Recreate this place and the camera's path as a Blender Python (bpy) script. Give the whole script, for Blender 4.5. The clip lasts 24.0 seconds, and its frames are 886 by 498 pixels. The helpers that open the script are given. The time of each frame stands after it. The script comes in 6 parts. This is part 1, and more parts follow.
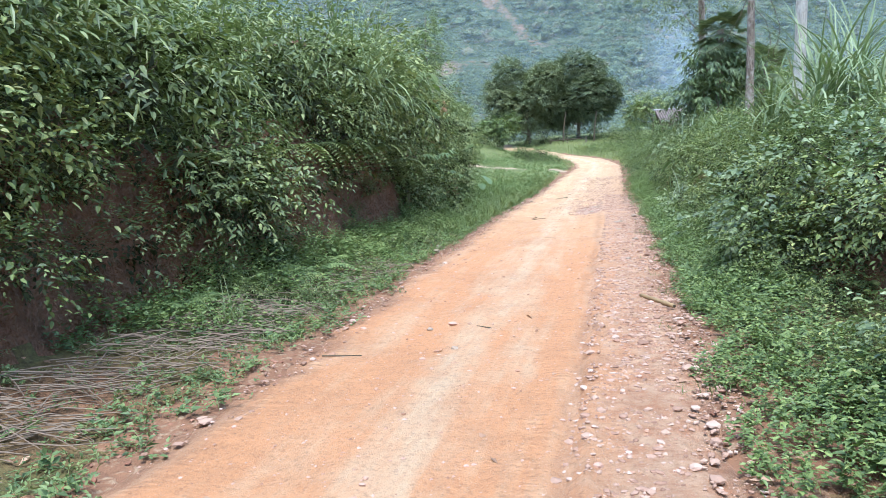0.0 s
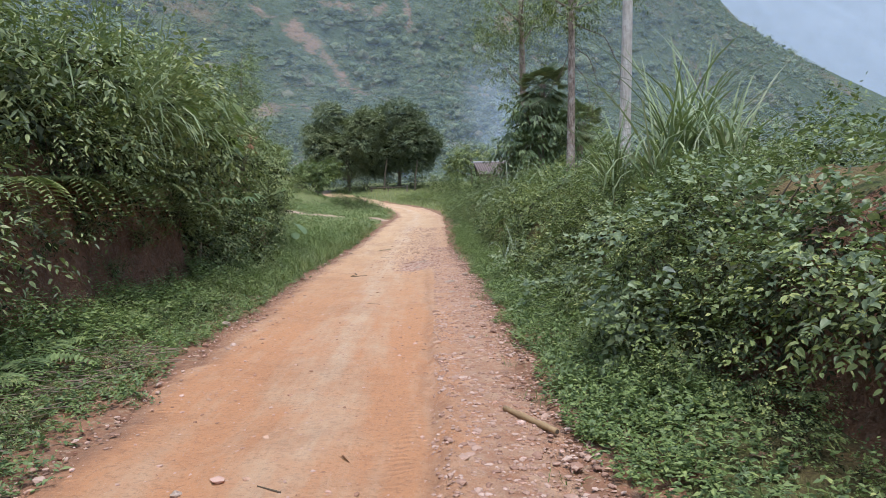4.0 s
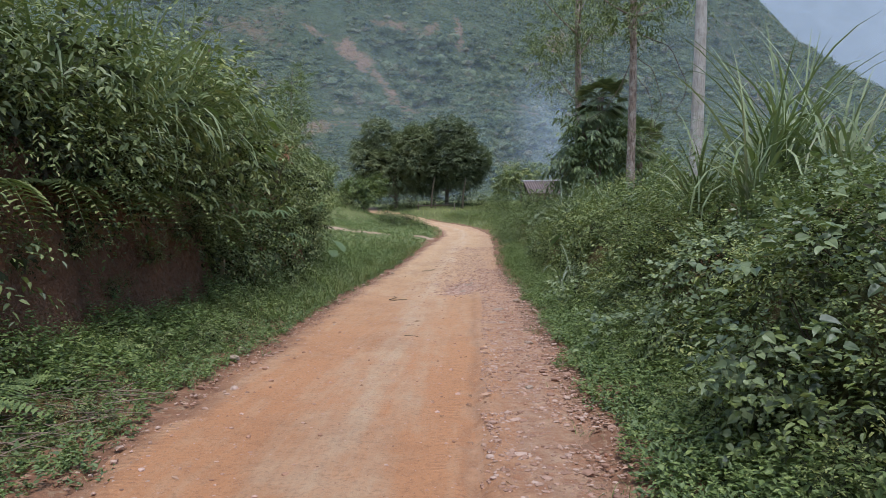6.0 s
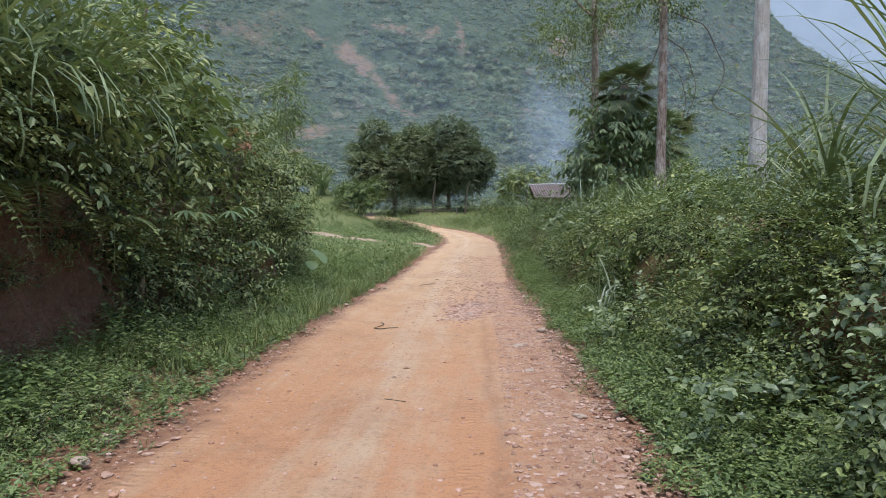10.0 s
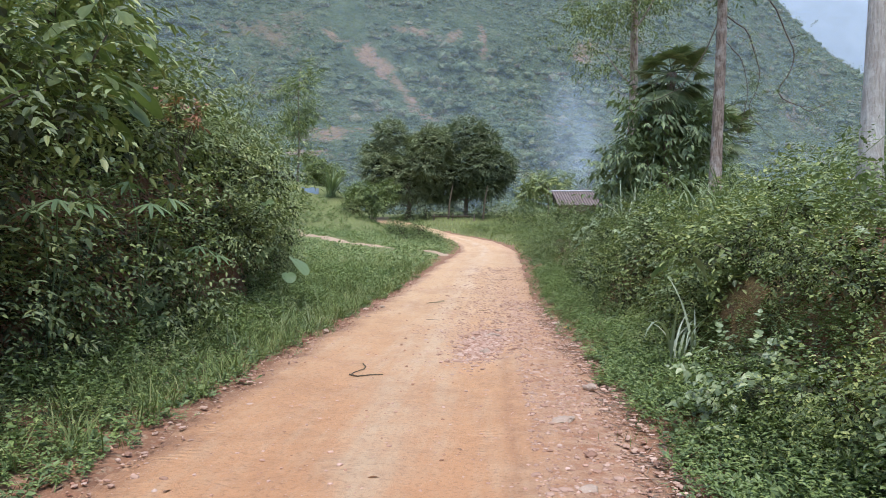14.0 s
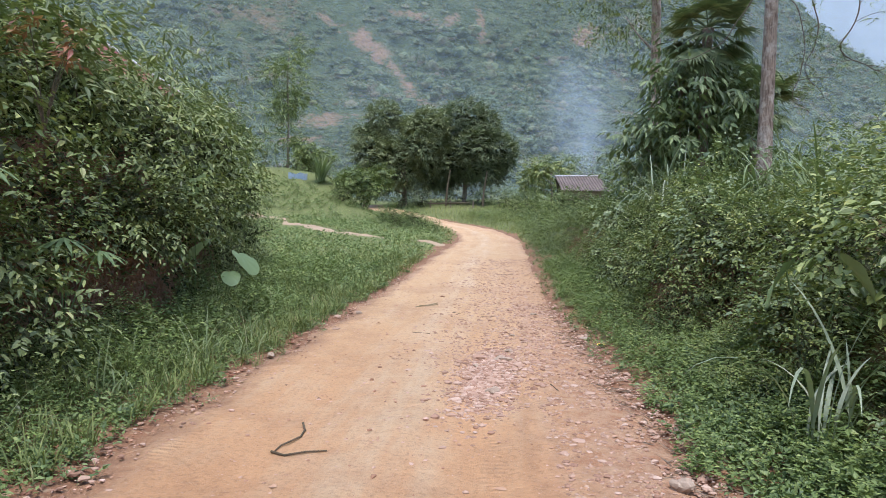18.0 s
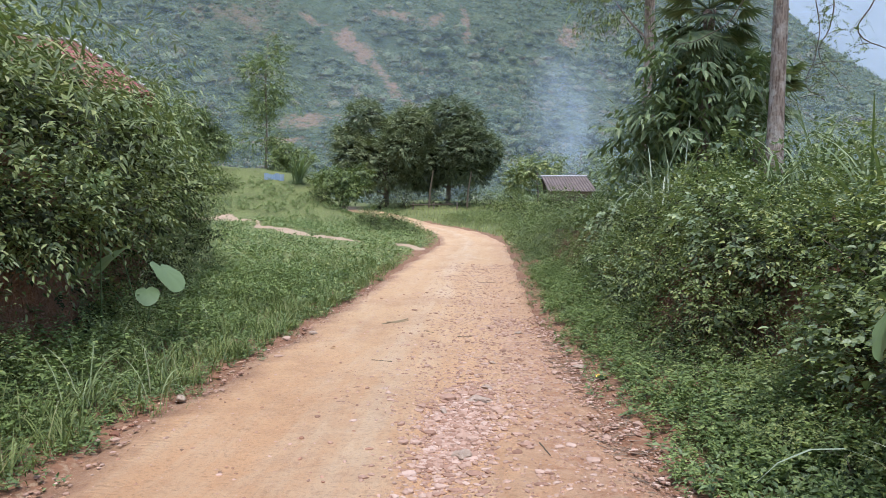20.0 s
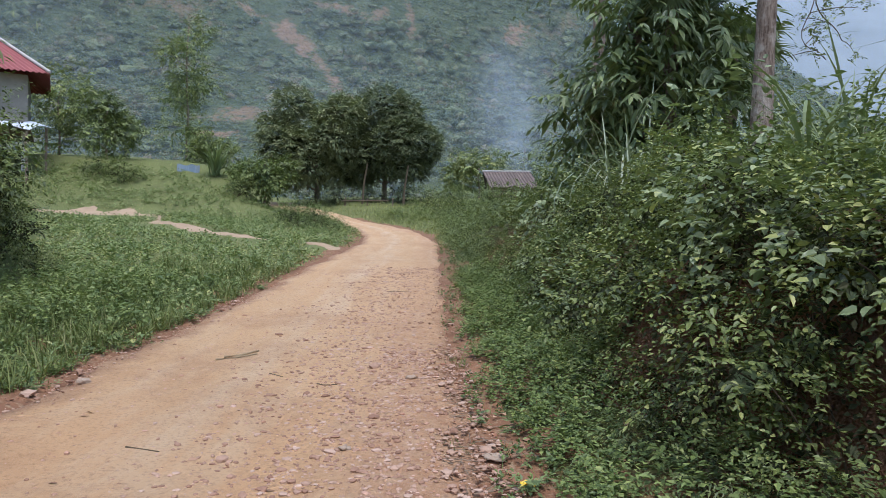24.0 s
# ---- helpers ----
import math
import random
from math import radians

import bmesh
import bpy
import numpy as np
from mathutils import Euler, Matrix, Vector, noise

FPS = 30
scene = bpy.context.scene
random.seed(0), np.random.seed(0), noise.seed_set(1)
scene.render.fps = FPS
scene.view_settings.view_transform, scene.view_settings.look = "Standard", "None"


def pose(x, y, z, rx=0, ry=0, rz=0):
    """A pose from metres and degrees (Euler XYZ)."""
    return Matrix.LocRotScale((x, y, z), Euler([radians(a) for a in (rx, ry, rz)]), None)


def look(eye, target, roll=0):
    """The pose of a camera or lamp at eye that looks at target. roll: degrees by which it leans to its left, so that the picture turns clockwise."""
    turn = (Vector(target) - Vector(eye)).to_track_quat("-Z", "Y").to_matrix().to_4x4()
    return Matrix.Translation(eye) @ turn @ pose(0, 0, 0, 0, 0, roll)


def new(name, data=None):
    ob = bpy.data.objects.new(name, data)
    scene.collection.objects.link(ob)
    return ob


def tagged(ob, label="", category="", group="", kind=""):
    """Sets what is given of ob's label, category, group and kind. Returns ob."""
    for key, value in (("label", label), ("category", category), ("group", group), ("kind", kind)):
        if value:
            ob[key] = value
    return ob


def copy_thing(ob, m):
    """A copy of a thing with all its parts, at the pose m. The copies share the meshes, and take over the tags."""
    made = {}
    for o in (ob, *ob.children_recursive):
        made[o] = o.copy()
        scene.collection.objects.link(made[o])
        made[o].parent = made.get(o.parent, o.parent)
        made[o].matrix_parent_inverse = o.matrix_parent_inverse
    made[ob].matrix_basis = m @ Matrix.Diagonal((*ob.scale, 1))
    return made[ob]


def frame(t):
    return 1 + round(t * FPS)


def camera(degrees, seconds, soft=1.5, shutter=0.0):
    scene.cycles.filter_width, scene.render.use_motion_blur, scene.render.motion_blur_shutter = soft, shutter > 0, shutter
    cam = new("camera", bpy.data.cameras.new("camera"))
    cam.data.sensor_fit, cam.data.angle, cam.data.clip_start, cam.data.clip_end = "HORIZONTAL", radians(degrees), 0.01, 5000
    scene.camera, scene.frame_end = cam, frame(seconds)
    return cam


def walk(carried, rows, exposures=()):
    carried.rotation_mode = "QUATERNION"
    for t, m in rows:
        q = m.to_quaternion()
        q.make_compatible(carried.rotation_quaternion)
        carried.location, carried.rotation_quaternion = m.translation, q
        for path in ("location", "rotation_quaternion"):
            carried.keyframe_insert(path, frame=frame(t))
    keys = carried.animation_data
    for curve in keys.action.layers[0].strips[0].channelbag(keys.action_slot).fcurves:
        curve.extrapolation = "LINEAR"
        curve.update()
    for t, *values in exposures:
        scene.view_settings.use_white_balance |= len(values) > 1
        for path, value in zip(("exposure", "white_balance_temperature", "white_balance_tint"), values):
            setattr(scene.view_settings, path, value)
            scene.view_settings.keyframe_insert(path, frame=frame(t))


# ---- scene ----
import collections

cam = camera(64.0, 24.0, soft=0.3)
PATH = [
    (0, (1.346, -0.946, 1.486), (0.859, 0.979, 1.252), -2.8),
    (0.5, (1.264, -0.655, 1.484), (1.043, 1.318, 1.24), -0.8),
    (1, (1.174, -0.375, 1.487), (1.123, 1.61, 1.243), -2.7),
    (1.5, (1.105, -0.104, 1.492), (1.172, 1.883, 1.275), -1.6),
    (2, (1.047, 0.182, 1.506), (1.044, 2.173, 1.323), -1.6),
    (2.5, (1.008, 0.485, 1.515), (1.016, 2.48, 1.367), -2.2),
    (4.5, (1.069, 1.85, 1.539), (1.086, 3.847, 1.419), -0.6),
    (5, (1.064, 2.241, 1.544), (1.06, 4.237, 1.422), -0.7),
    (5.5, (1.06, 2.646, 1.525), (0.962, 4.641, 1.434), 2.1),
    (6, (1.019, 3.073, 1.505), (0.905, 5.069, 1.439), 0.2),
    (6.5, (0.992, 3.498, 1.487), (0.869, 5.494, 1.496), 0.6),
    (7, (0.967, 3.927, 1.476), (0.847, 5.923, 1.445), 0.4),
    (7.5, (0.955, 4.356, 1.477), (0.839, 6.353, 1.452), 0.9),
    (8, (0.972, 4.758, 1.474), (0.861, 6.754, 1.439), -1.5),
    (8.5, (0.976, 5.151, 1.476), (0.849, 7.146, 1.439), -2.3),
    (9, (0.966, 5.558, 1.484), (0.84, 7.553, 1.442), 0.2),
    (9.5, (0.903, 5.973, 1.493), (0.782, 7.969, 1.45), 0.0),
    (10, (0.836, 6.401, 1.495), (0.717, 8.397, 1.447), 0.1),
    (10.5, (0.798, 6.825, 1.5), (0.654, 8.819, 1.45), -1.2),
    (12.5, (0.839, 8.431, 1.544), (0.607, 10.416, 1.49), -0.9),
    (13, (0.825, 8.834, 1.53), (0.626, 10.824, 1.485), -1.3),
    (13.5, (0.797, 9.252, 1.52), (0.604, 11.242, 1.47), 0.8),
    (14, (0.757, 9.661, 1.516), (0.589, 11.653, 1.486), 1.4),
    (14.5, (0.693, 10.049, 1.511), (0.523, 12.041, 1.511), 0.5),
    (15, (0.667, 10.426, 1.512), (0.517, 12.42, 1.502), 0.5),
    (15.5, (0.638, 10.803, 1.509), (0.496, 12.798, 1.479), -0.2),
    (16, (0.638, 11.166, 1.501), (0.502, 13.161, 1.448), 0.4),
    (16.5, (0.615, 11.562, 1.502), (0.504, 13.558, 1.452), 0.8),
    (17, (0.59, 11.96, 1.498), (0.481, 13.956, 1.444), 1.4),
    (17.5, (0.593, 12.351, 1.498), (0.439, 14.344, 1.435), 1.8),
    (19.5, (0.666, 14.083, 1.54), (0.525, 16.077, 1.481), -0.2),
    (20, (0.702, 14.499, 1.545), (0.576, 16.494, 1.488), 0.9),
    (20.5, (0.689, 14.9, 1.534), (0.567, 16.895, 1.48), -0.5),
    (21, (0.738, 15.3, 1.518), (0.63, 17.296, 1.455), 0.7),
    (21.5, (0.803, 15.729, 1.499), (0.74, 17.727, 1.439), 0.7),
    (22, (0.873, 16.179, 1.474), (0.835, 18.177, 1.41), 1.7),
    (22.5, (0.957, 16.623, 1.468), (0.938, 18.621, 1.401), 1.3),
    (23, (1.036, 17.09, 1.468), (1.021, 19.089, 1.399), 1.9),
    (23.5, (1.185, 17.536, 1.465), (1.189, 19.535, 1.403), 2.8),
    (24, (1.342, 17.999, 1.46), (1.365, 19.998, 1.405), 1.2),
]
EXPOSURES = [(t, e, k, 3 if t < 1 else 10) for t, e, k in ((0, 1.8, 5200), (1, 1.48, 5300), (2, 1.17, 5650), (5, 1.1, 5700), (6, 0.78, 5700), (7, 0.85, 5700), (8, 1.1, 5700), (9, 1.15, 5700), (10, 1.05, 5700), (13, 1.15, 5700), (14, 1.3, 5700), (17, 1.3, 5700), (20, 1.3, 5700), (21, 1.15, 5700), (22, 1.2, 5700), (23, 1.3, 5700), (24, 0.95, 5700))]
walk(cam, [(t, look(eye, target, roll)) for t, eye, target, roll in PATH], EXPOSURES)

# ---- light ----
SUN_EL, SUN_AZ = radians(72), radians(172)
world = bpy.data.worlds.new("overcast")
scene.world = world
world.use_nodes = True
wn = world.node_tree
sky = wn.nodes.new("ShaderNodeTexSky")
sky.sky_type = 'NISHITA'
sky.sun_disc = False
sky.sun_elevation, sky.sun_rotation = SUN_EL, SUN_AZ
sky.air_density, sky.dust_density, sky.ozone_density = 1.0, 2.0, 1.5
wn.nodes["Background"].inputs[1].default_value = 0.12
wn.links.new(sky.outputs[0], wn.nodes["Background"].inputs[0])
sun = new("sun", bpy.data.lights.new("sun", 'SUN'))
sun.data.energy, sun.data.angle, sun.data.color = 1.5, radians(22), (1.0, 0.97, 0.93)
sun.matrix_world = look((0, 0, 0), (-math.sin(SUN_AZ) * math.cos(SUN_EL), -math.cos(SUN_AZ) * math.cos(SUN_EL), -math.sin(SUN_EL)))

rng = np.random.default_rng(7)


# ---- materials ----
def mat_base(name):
    m = bpy.data.materials.new(name)
    m.use_nodes = True
    nt = m.node_tree
    return m, nt, nt.nodes["Principled BSDF"]


def n_noise(nt, scale, detail=4.0, rough=0.6, coord=None, dist=0.0):
    n = nt.nodes.new("ShaderNodeTexNoise")
    n.inputs["Scale"].default_value, n.inputs["Detail"].default_value = scale, detail
    n.inputs["Roughness"].default_value, n.inputs["Distortion"].default_value = rough, dist
    if coord is not None:
        nt.links.new(coord, n.inputs["Vector"])
    return n.outputs["Fac"]


def n_coord(nt, which="Object"):
    return nt.nodes.new("ShaderNodeTexCoord").outputs[which]


def n_ramp(nt, fac, stops):
    r = nt.nodes.new("ShaderNodeValToRGB")
    e = r.color_ramp.elements
    while len(e) < len(stops):
        e.new(0.5)
    for el, (p, c) in zip(e, stops):
        el.position, el.color = p, (*c, 1) if len(c) == 3 else c
    nt.links.new(fac, r.inputs[0])
    return r.outputs[0]


def n_mix(nt, fac, a, b, blend='MIX'):
    m = nt.nodes.new("ShaderNodeMix")
    m.data_type, m.blend_type = 'RGBA', blend
    for sock, v in ((m.inputs["Factor"], fac), (m.inputs["A"], a), (m.inputs["B"], b)):
        if isinstance(v, (int, float)):
            sock.default_value = v
        elif isinstance(v, tuple):
            sock.default_value = (*v, 1)
        else:
            nt.links.new(v, sock)
    return m.outputs["Result"]


def n_math(nt, op, a, b=0.0, clamp=False):
    m = nt.nodes.new("ShaderNodeMath")
    m.operation, m.use_clamp = op, clamp
    for sock, v in ((m.inputs[0], a), (m.inputs[1], b)):
        if isinstance(v, (int, float)):
            sock.default_value = v
        else:
            nt.links.new(v, sock)
    return m.outputs[0]


def n_bump(nt, bsdf, height, strength=0.4, dist=0.02):
    b = nt.nodes.new("ShaderNodeBump")
    b.inputs["Strength"].default_value, b.inputs["Distance"].default_value = strength, dist
    nt.links.new(height, b.inputs["Height"])
    nt.links.new(b.outputs[0], bsdf.inputs["Normal"])


def n_sep(nt, vec):
    s = nt.nodes.new("ShaderNodeSeparateXYZ")
    nt.links.new(vec, s.inputs[0])
    return s.outputs


LEAF_TONE = 1.6


def leaf_mat(name, stops, rough=0.48, trans=0.16, spec=0.35, tint=(0.35, 0.5, 0.06)):
    """Leaves: the tone varies from plant to plant and from leaf to leaf; light shines through a little."""
    m, nt, b = mat_base(name)
    info = nt.nodes.new("ShaderNodeObjectInfo").outputs["Random"]
    isl = nt.nodes.new("ShaderNodeNewGeometry").outputs["Random Per Island"]
    spot = n_noise(nt, 30.0, 2.0, 0.5, n_coord(nt))
    mix = n_math(nt, 'ADD', n_math(nt, 'MULTIPLY', isl, 0.62), n_math(nt, 'MULTIPLY', info, 0.25))
    mix = n_math(nt, 'ADD', mix, n_math(nt, 'MULTIPLY', spot, 0.13))
    col = n_ramp(nt, mix, [(p, tuple(min(1.0, LEAF_TONE * v * k) for v, k in zip(c, (1.06, 0.98, 1.08)))) for p, c in stops])
    nt.links.new(col, b.inputs["Base Color"])
    b.inputs["Roughness"].default_value = rough
    b.inputs["Specular IOR Level"].default_value = spec
    tr = nt.nodes.new("ShaderNodeBsdfTranslucent")
    nt.links.new(n_mix(nt, 0.4, col, tint), tr.inputs["Color"])
    ms = nt.nodes.new("ShaderNodeMixShader")
    ms.inputs[0].default_value = trans
    nt.links.new(b.outputs[0], ms.inputs[1])
    nt.links.new(tr.outputs[0], ms.inputs[2])
    nt.links.new(ms.outputs[0], nt.nodes["Material Output"].inputs[0])
    return m


def rough_mat(name, c1, c2, scale=3.0, fine=40.0, rough=0.9, bump=0.5, bdist=0.01, c3=None):
    """A matte surface with a broad and a fine variation and some relief."""
    m, nt, b = mat_base(name)
    co = n_coord(nt)
    broad, grain = n_noise(nt, scale, 5.0, 0.6, co), n_noise(nt, fine, 4.0, 0.65, co)
    col = n_mix(nt, n_ramp(nt, broad, [(0.3, (0, 0, 0)), (0.7, (1, 1, 1))]), c1, c2)
    if c3:
        col = n_mix(nt, n_ramp(nt, grain, [(0.52, (0, 0, 0)), (0.66, (1, 1, 1))]), col, c3)
    col = n_mix(nt, n_math(nt, 'MULTIPLY', grain, 0.5), col, (c1[0] * 0.45, c1[1] * 0.45, c1[2] * 0.45))
    nt.links.new(col, b.inputs["Base Color"])
    b.inputs["Roughness"].default_value = rough
    b.inputs["Specular IOR Level"].default_value = 0.2
    n_bump(nt, b, grain, bump, bdist)
    return m


def road_mat():
    """Compacted orange earth, paler along the worn strip, stony and redder on the shoulder and crumbling at the edges."""
    m, nt, b = mat_base("road_dirt")
    co = n_coord(nt)
    x, y, z = n_sep(nt, co)
    across = n_sep(nt, n_coord(nt, "UV"))[0]
    stretch = nt.nodes.new("ShaderNodeMapping")
    stretch.inputs["Scale"].default_value = (1.0, 0.10, 1.0)
    nt.links.new(co, stretch.inputs["Vector"])
    track = n_noise(nt, 3.4, 6.0, 0.65, stretch.outputs[0])
    broad, mid, grain, grit = n_noise(nt, 0.7, 5.0, 0.6, co), n_noise(nt, 7.0, 5.0, 0.65, co), n_noise(nt, 30.0, 5.0, 0.7, co), n_noise(nt, 130.0, 3.0, 0.7, co)
    patchy = n_noise(nt, 2.2, 6.0, 0.7, co)
    far = n_math(nt, 'MULTIPLY', n_math(nt, 'SUBTRACT', y, 9.0), 0.06, True)
    col = n_mix(nt, far, (0.53, 0.25, 0.108), (0.54, 0.34, 0.175))
    strip = n_math(nt, 'SUBTRACT', 1.0, n_math(nt, 'MULTIPLY', n_math(nt, 'ABSOLUTE', n_math(nt, 'ADD', across, -0.45)), 7.0), True)
    wear = n_math(nt, 'ADD', n_math(nt, 'MULTIPLY', strip, 0.16), n_math(nt, 'ADD', n_math(nt, 'MULTIPLY', track, 0.7), n_math(nt, 'MULTIPLY', patchy, 0.3)))
    pale = n_ramp(nt, wear, [(0.48, (0, 0, 0)), (0.72, (0.8, 0.8, 0.8))])
    col = n_mix(nt, pale, col, (0.57, 0.40, 0.24))
    col = n_mix(nt, n_ramp(nt, n_math(nt, 'ADD', n_math(nt, 'MULTIPLY', broad, 0.6), n_math(nt, 'MULTIPLY', mid, 0.4)), [(0.36, (0.7, 0.7, 0.7)), (0.52, (0, 0, 0))]), col, n_mix(nt, 0.5, col, (0.27, 0.13, 0.06)))
    wob = n_math(nt, 'ADD', across, n_math(nt, 'MULTIPLY', n_math(nt, 'SUBTRACT', patchy, 0.5), 0.22))
    side = n_ramp(nt, wob, [(0.70, (0, 0, 0)), (0.84, (1, 1, 1))])
    near = n_math(nt, 'SUBTRACT', 1.0, n_math(nt, 'MULTIPLY', n_math(nt, 'ADD', y, -15.0), 0.06, True))
    side = n_math(nt, 'MULTIPLY', side, n_math(nt, 'ADD', n_math(nt, 'MULTIPLY', near, 0.6), 0.3))
    stony = n_mix(nt, n_ramp(nt, mid, [(0.35, (0, 0, 0)), (0.65, (1, 1, 1))]), (0.33, 0.15, 0.075), (0.47, 0.30, 0.18))
    col = n_mix(nt, side, col, stony)
    groove = n_math(nt, 'SUBTRACT', 1.0, n_math(nt, 'MULTIPLY', n_math(nt, 'ABSOLUTE', n_math(nt, 'SUBTRACT', n_math(nt, 'ADD', across, n_math(nt, 'MULTIPLY', n_math(nt, 'SUBTRACT', mid, 0.5), 0.05)), 0.715)), 45.0), True)
    col = n_mix(nt, n_math(nt, 'MULTIPLY', n_math(nt, 'MULTIPLY', groove, near), 0.3), col, (0.22, 0.10, 0.05))
    rim = n_math(nt, 'ADD', n_ramp(nt, wob, [(0.03, (1, 1, 1)), (0.12, (0, 0, 0))]), n_ramp(nt, wob, [(0.93, (0, 0, 0)), (1.0, (1, 1, 1))]), True)
    col = n_mix(nt, n_math(nt, 'MULTIPLY', rim, 0.8), col, n_mix(nt, mid, (0.17, 0.08, 0.045), (0.34, 0.18, 0.10)))
    col = n_mix(nt, n_ramp(nt, grain, [(0.32, (0.6, 0.6, 0.6)), (0.5, (0, 0, 0))]), col, n_mix(nt, 0.7, col, (0.14, 0.07, 0.035)))
    col = n_mix(nt, n_ramp(nt, grit, [(0.58, (0, 0, 0)), (0.70, (0.6, 0.6, 0.6))]), col, (0.58, 0.46, 0.34))
    nt.links.new(col, b.inputs["Base Color"])
    nt.links.new(n_ramp(nt, pale, [(0.0, (0.8, 0.8, 0.8)), (1.0, (0.58, 0.58, 0.58))]), b.inputs["Roughness"])
    b.inputs["Specular IOR Level"].default_value = 0.3
    h = n_math(nt, 'ADD', n_math(nt, 'ADD', n_math(nt, 'MULTIPLY', grain, 0.7), n_math(nt, 'MULTIPLY', grit, 0.5)), n_math(nt, 'MULTIPLY', mid, 0.9))
    tread = nt.nodes.new("ShaderNodeTexWave")
    tread.bands_direction = 'Y'
    tread.inputs["Scale"].default_value, tread.inputs["Distortion"].default_value, tread.inputs["Detail"].default_value = 4.5, 2.5, 3.0
    nt.links.new(co, tread.inputs["Vector"])
    wheel = n_math(nt, 'SUBTRACT', 1.0, n_math(nt, 'MULTIPLY', n_math(nt, 'ABSOLUTE', n_math(nt, 'SUBTRACT', across, 0.66)), 28.0), True)
    wheel = n_math(nt, 'MAXIMUM', wheel, n_math(nt, 'SUBTRACT', 1.0, n_math(nt, 'MULTIPLY', n_math(nt, 'ABSOLUTE', n_math(nt, 'SUBTRACT', across, 0.10)), 22.0), True))
    wheel = n_math(nt, 'MULTIPLY', wheel, n_ramp(nt, patchy, [(0.42, (0, 0, 0)), (0.56, (1, 1, 1))]))
    h = n_math(nt, 'ADD', h, n_math(nt, 'MULTIPLY', n_math(nt, 'MULTIPLY', wheel, tread.outputs["Fac"]), 0.6))
    n_bump(nt, b, h, 0.85, 0.03)
    return m


def ground_mat():
    """Red earth with litter and moss; grassy on the meadow, and bare along its footpaths."""
    m, nt, b = mat_base("ground_soil")
    co = n_coord(nt)
    broad, mid, grain = n_noise(nt, 0.5, 5.0, 0.6, co), n_noise(nt, 3.0, 5.0, 0.65, co), n_noise(nt, 30.0, 4.0, 0.7, co)
    soil = n_mix(nt, mid, (0.20, 0.085, 0.045), (0.33, 0.17, 0.10))
    green = n_mix(nt, grain, (0.045, 0.075, 0.02), (0.10, 0.14, 0.04))
    col = n_mix(nt, n_ramp(nt, broad, [(0.38, (0.15, 0.15, 0.15)), (0.58, (0.85, 0.85, 0.85))]), soil, green)
    col = n_mix(nt, n_ramp(nt, grain, [(0.35, (0.6, 0.6, 0.6)), (0.55, (0, 0, 0))]), col, (0.06, 0.04, 0.025))
    nt.links.new(col, b.inputs["Base Color"])
    b.inputs["Roughness"].default_value = 0.95
    b.inputs["Specular IOR Level"].default_value = 0.1
    n_bump(nt, b, n_math(nt, 'ADD', mid, grain), 0.7, 0.05)
    return m


SLIPS = ((-31, 177, 7, 2.8, 150), (-24.5, 171, 7, 2.0, 125), (-20, 164, 6, 2.0, 115), (-15, 156, 6, 2.4, 115), (-21, 189, 7, 2.2, 5), (-42, 181, 5, 1.4, 150), (-6, 192, 9, 1.4, 95), (-31, 141, 10, 4.0, 20), (21, 202, 6, 2.5, 30), (-36, 131, 6, 1.6, 10), (-13, 190, 4, 2.2, 60))


def slip(x, y):
    """How bare the slope is: above 0 on the landslips."""
    best = -9.0 + 0 * x
    for cx, cy, a, b, deg in SLIPS:
        c, n = math.cos(radians(deg)), math.sin(radians(deg))
        u, v = ((x - cx) * c + (y - cy) * n) / a, (-(x - cx) * n + (y - cy) * c) / b
        best = np.maximum(best, 1 - u * u - v * v)
    return best


